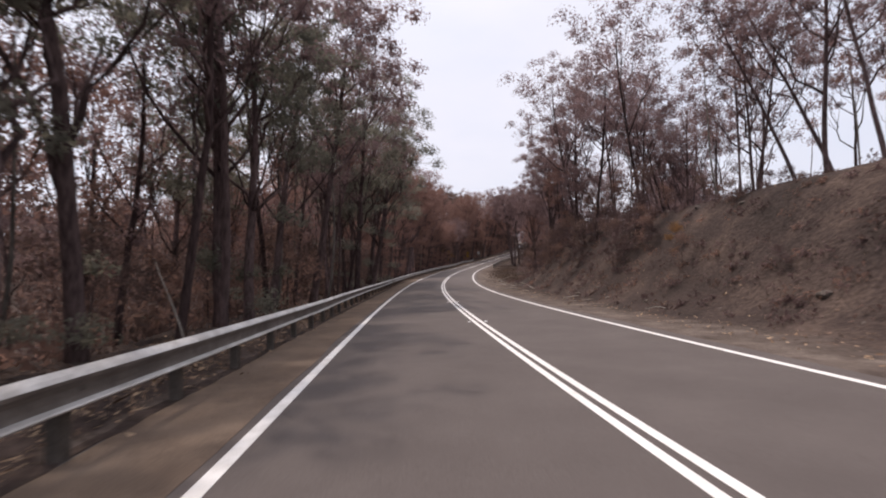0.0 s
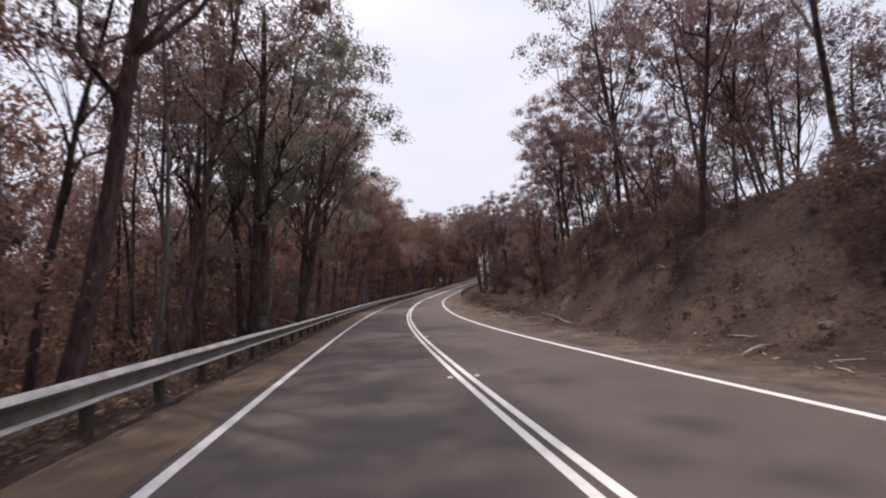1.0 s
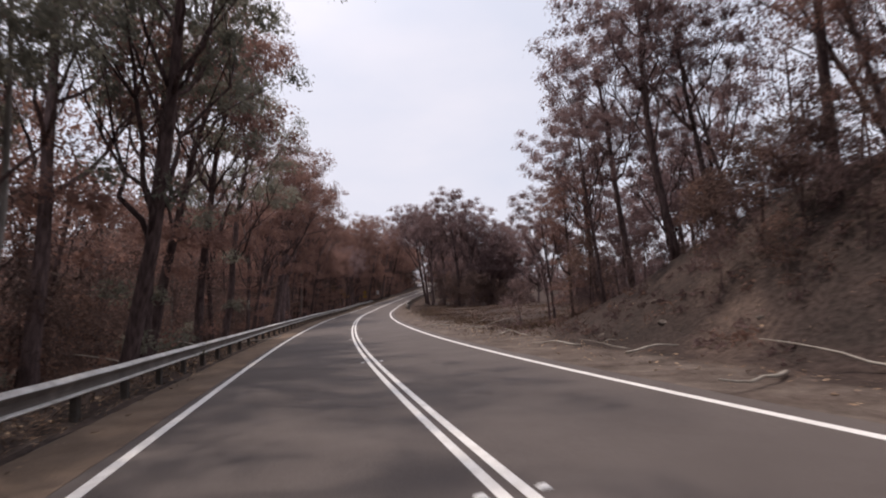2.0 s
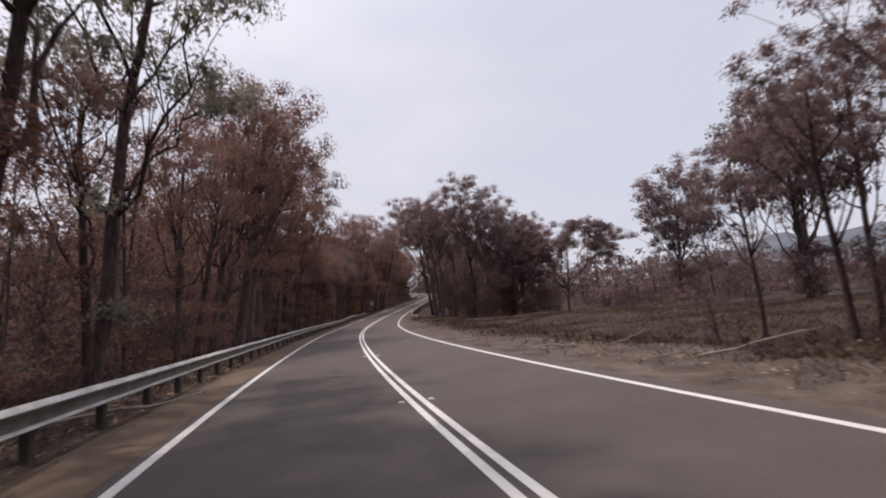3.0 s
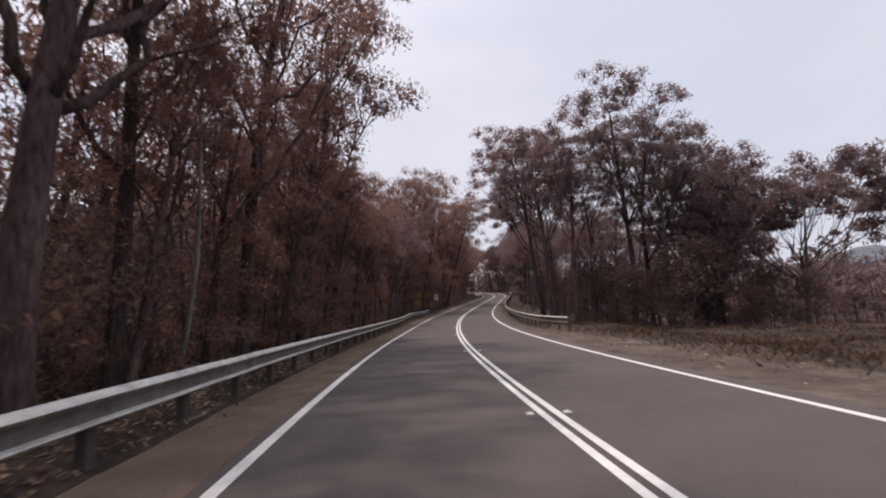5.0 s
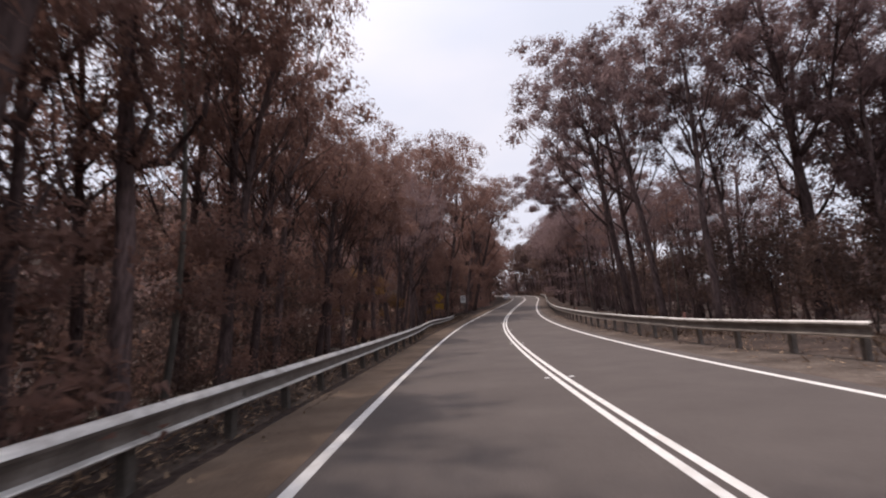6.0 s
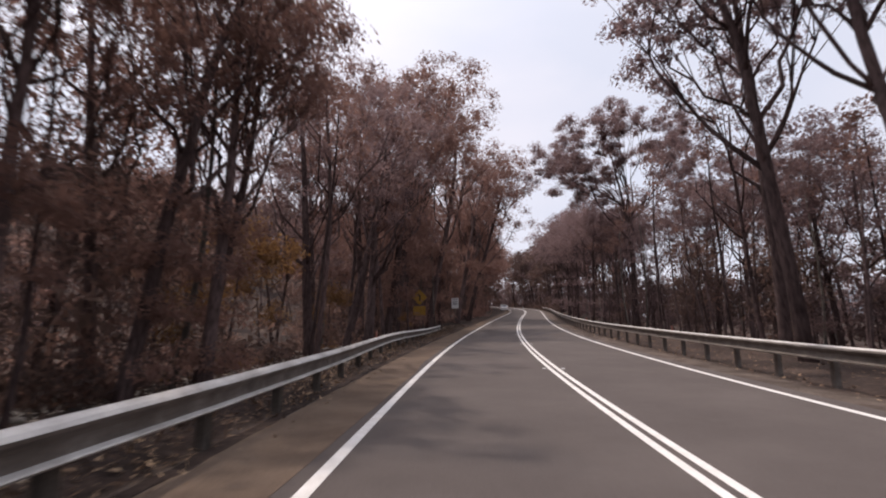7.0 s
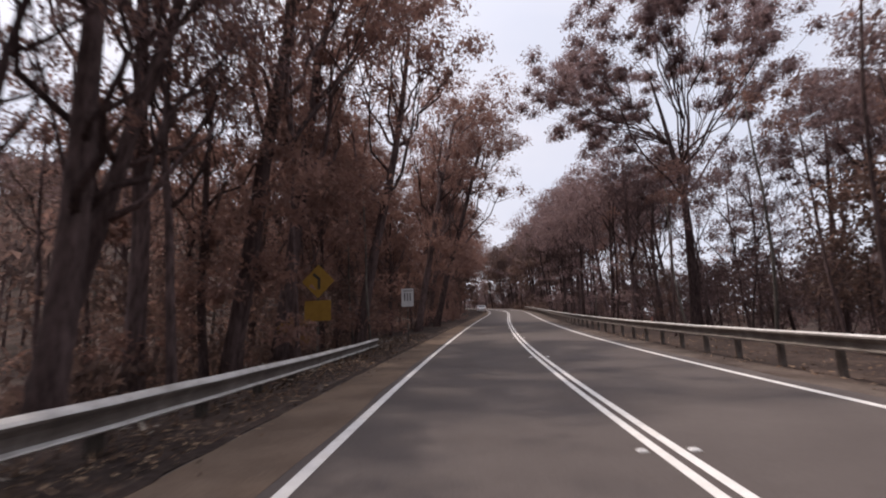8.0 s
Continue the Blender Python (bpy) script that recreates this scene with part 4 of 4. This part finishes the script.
for i in range(40):
    if i % 2:
        rng.choice(sticks).at(rng.uniform(0, 140), rng.uniform(-16, -5.6), rng.uniform(0.5, 1.3), sink=-0.02)
    else:
        rng.choice(sticks).at(rng.uniform(2, 50), rng.uniform(5.4, 6.8), rng.uniform(0.4, 1.0), sink=-0.02)


def rock(seed):
    bm = bmesh.new()
    bmesh.ops.create_icosphere(bm, subdivisions=2, radius=0.3)
    for v in bm.verts:
        v.co *= 1 + 0.5 * noise.noise(v.co * 3.5 + Vector((seed * 7.1, 0, 0)))
        v.co.z *= 0.6
    me = bpy.data.meshes.new("rock")
    bm.to_mesh(me)
    bm.free()
    me.materials.append(M_ROCK)
    return tagged(new("rock", me), "rough brown stone lying on the bank", "rock")


rocks = [Kind(rock(i), "stones on the bank") for i in range(3)]
for i in range(30):
    rng.choice(rocks).at(rng.uniform(-10, 46), 6.0 + rng.gammavariate(1.5, 2.0), rng.uniform(0.15, 0.6), sink=0.02)

# ---- reflective road studs ----
bm = box(-0.05, 0.05, -0.05, 0.05, 0, 0.018)
for v in bm.verts:
    if v.co.z > 0.01:
        v.co.x *= 0.6
        v.co.y *= 0.75
stud_me = bpy.data.meshes.new("road_stud")
bm.to_mesh(stud_me)
bm.free()
stud_me.materials.append(M_WHITE)
for k in range(-1, 19):
    for d in (-0.245, 0.235):
        s = 13.5 + 10.15 * k
        p = on_road(np.array(s), np.array(d), 0.002)
        ob = tagged(new("road_stud", stud_me), "small white reflective stud beside the centre lines", "road stud", "road studs")
        ob.matrix_basis = pose(p[0], p[1], p[2], 0, 0, -math.degrees(heading(s)))


# ---- signs ----
def plate(w, h, t=0.004, corner=0.04, turn=0.0):
    """A thin rounded plate in the x-z plane, facing -y."""
    bm = bmesh.new()
    pts = []
    for cx, cz, a0 in ((w / 2 - corner, h / 2 - corner, 0), (-w / 2 + corner, h / 2 - corner, 90), (-w / 2 + corner, -h / 2 + corner, 180), (w / 2 - corner, -h / 2 + corner, 270)):
        for k in range(4):
            a = radians(a0 + k * 30)
            pts.append((cx + corner * math.cos(a), cz + corner * math.sin(a)))
    c, q = math.cos(radians(turn)), math.sin(radians(turn))
    pts = [(x * c - z * q, x * q + z * c) for x, z in pts]
    face = bm.faces.new([bm.verts.new((x, 0, z)) for x, z in pts])
    ex = bmesh.ops.extrude_face_region(bm, geom=[face])
    for g in ex["geom"]:
        if isinstance(g, bmesh.types.BMVert):
            g.co.y += t
    bmesh.ops.recalc_face_normals(bm, faces=bm.faces)
    return bm


def shift(bm, x, y, z):
    for v in bm.verts:
        v.co += Vector((x, y, z))
    return bm


def pole_bm(r, z0, z1, x=0.0, y=0.03):
    bm = bmesh.new()
    bmesh.ops.create_cone(bm, cap_ends=True, segments=10, radius1=r, radius2=r, depth=z1 - z0)
    return shift(bm, x, y, (z0 + z1) / 2)


def stand(ob, s, d, yaw=0.0):
    p = spot(np.array(float(s)), np.array(float(d)))
    ob.matrix_basis = pose(p[0], p[1], p[2], 0, 0, -math.degrees(heading(s)) + yaw)


def warning_sign():
    sign = tagged(new("curve_warning_sign"), "yellow diamond curve warning sign with a speed plate below", "road sign")
    part("pole", pole_bm(0.03, -0.2, 3.3), M_POST, sign)
    dia = part("diamond_plate", shift(plate(0.75, 0.75, turn=45), 0, 0, 2.75), M_YELLOW, sign)
    arrow = shift(plate(0.08, 0.36, 0.003, 0.02, 0), 0.03, -0.004, 2.68)
    part("arrow_stem", arrow, M_BLACK, dia)
    part("arrow_bend", shift(plate(0.08, 0.26, 0.003, 0.02, 50), -0.06, -0.007, 2.9), M_BLACK, dia)
    part("speed_plate", shift(plate(0.85, 0.62), 0, 0, 1.85), M_YELLOW, sign)
    stand(sign, 135.2, -6.6, -4)
    sign.matrix_basis = pose(0, 0, -0.32) @ sign.matrix_basis


def white_sign():
    sign = tagged(new("white_road_sign"), "small white roadside sign with dark upright bars", "road sign")
    part("pole", pole_bm(0.03, -0.4, 2.25), M_POST, sign)
    pl = part("plate", shift(plate(0.58, 0.84), 0, 0, 2.05), M_WHITE, sign)
    part("border", shift(plate(0.46, 0.03, 0.003, 0.008), 0, -0.004, 2.36), M_BLACK, pl)
    for x in (-0.13, 0.0, 0.13):
        part("bar", shift(plate(0.05, 0.36, 0.003, 0.012), x, -0.004, 2.08), M_BLACK, pl)
    stand(sign, 143.5, -5.15, -3)


warning_sign()
white_sign()


# ---- car far ahead ----
def white_car(s, d):
    car = tagged(new("car"), "small white car standing at the roadside far ahead", "car")
    prof = [(-2.05, 0.35), (-2.1, 0.75), (-1.95, 0.98), (-1.2, 1.05), (-0.8, 1.42), (0.6, 1.45), (1.25, 1.02), (2.0, 0.85), (2.15, 0.6), (2.1, 0.35)]
    bm = bmesh.new()
    left = [bm.verts.new((-0.86 + (0.14 if z > 1.2 else 0), y, z)) for y, z in prof]
    right = [bm.verts.new((0.86 - (0.14 if z > 1.2 else 0), y, z)) for y, z in prof]
    bm.faces.new(left)
    bm.faces.new(right[::-1])
    for i in range(len(prof)):
        k = (i + 1) % len(prof)
        bm.faces.new((left[i], right[i], right[k], left[k]))
    bmesh.ops.recalc_face_normals(bm, faces=bm.faces)
    bmesh.ops.bevel(bm, geom=bm.edges[:], offset=0.05, segments=2, affect="EDGES")
    part("body", bm, M_CAR, car)
    glass = box(-0.62, 0.62, -0.02, 0.02, -0.17, 0.17, 0.01)
    ob = part("rear_window", glass, M_GLASS, car)
    ob.matrix_basis = pose(0, -1.03, 1.24, -42)
    ob = part("windscreen", box(-0.62, 0.62, -0.02, 0.02, -0.22, 0.22, 0.01), M_GLASS, car)
    ob.matrix_basis = pose(0, 0.95, 1.25, 55)
    for x in (-0.68, 0.68):
        part("tail_light", box(x - 0.14, x + 0.14, -2.12, -2.04, 0.72, 0.88, 0.01), M_LAMP, car)
        for y in (-1.3, 1.35):
            bm = bmesh.new()
            bmesh.ops.create_cone(bm, cap_ends=True, segments=20, radius1=0.32, radius2=0.32, depth=0.2)
            bmesh.ops.bevel(bm, geom=[e for e in bm.edges if abs(e.verts[0].co.z - e.verts[1].co.z) < 0.01], offset=0.03, segments=1, affect="EDGES")
            w = part("wheel", bm, M_RUBBER, car)
            w.matrix_basis = pose(x * 1.16, y, 0.32, 0, 90, 0)
    p = on_road(np.array(float(s)), np.array(float(d)))
    car.matrix_basis = pose(p[0], p[1], p[2] + 0.004, math.degrees(math.atan(0.083)), 0, -math.degrees(heading(s)))


white_car(226, -4.9)
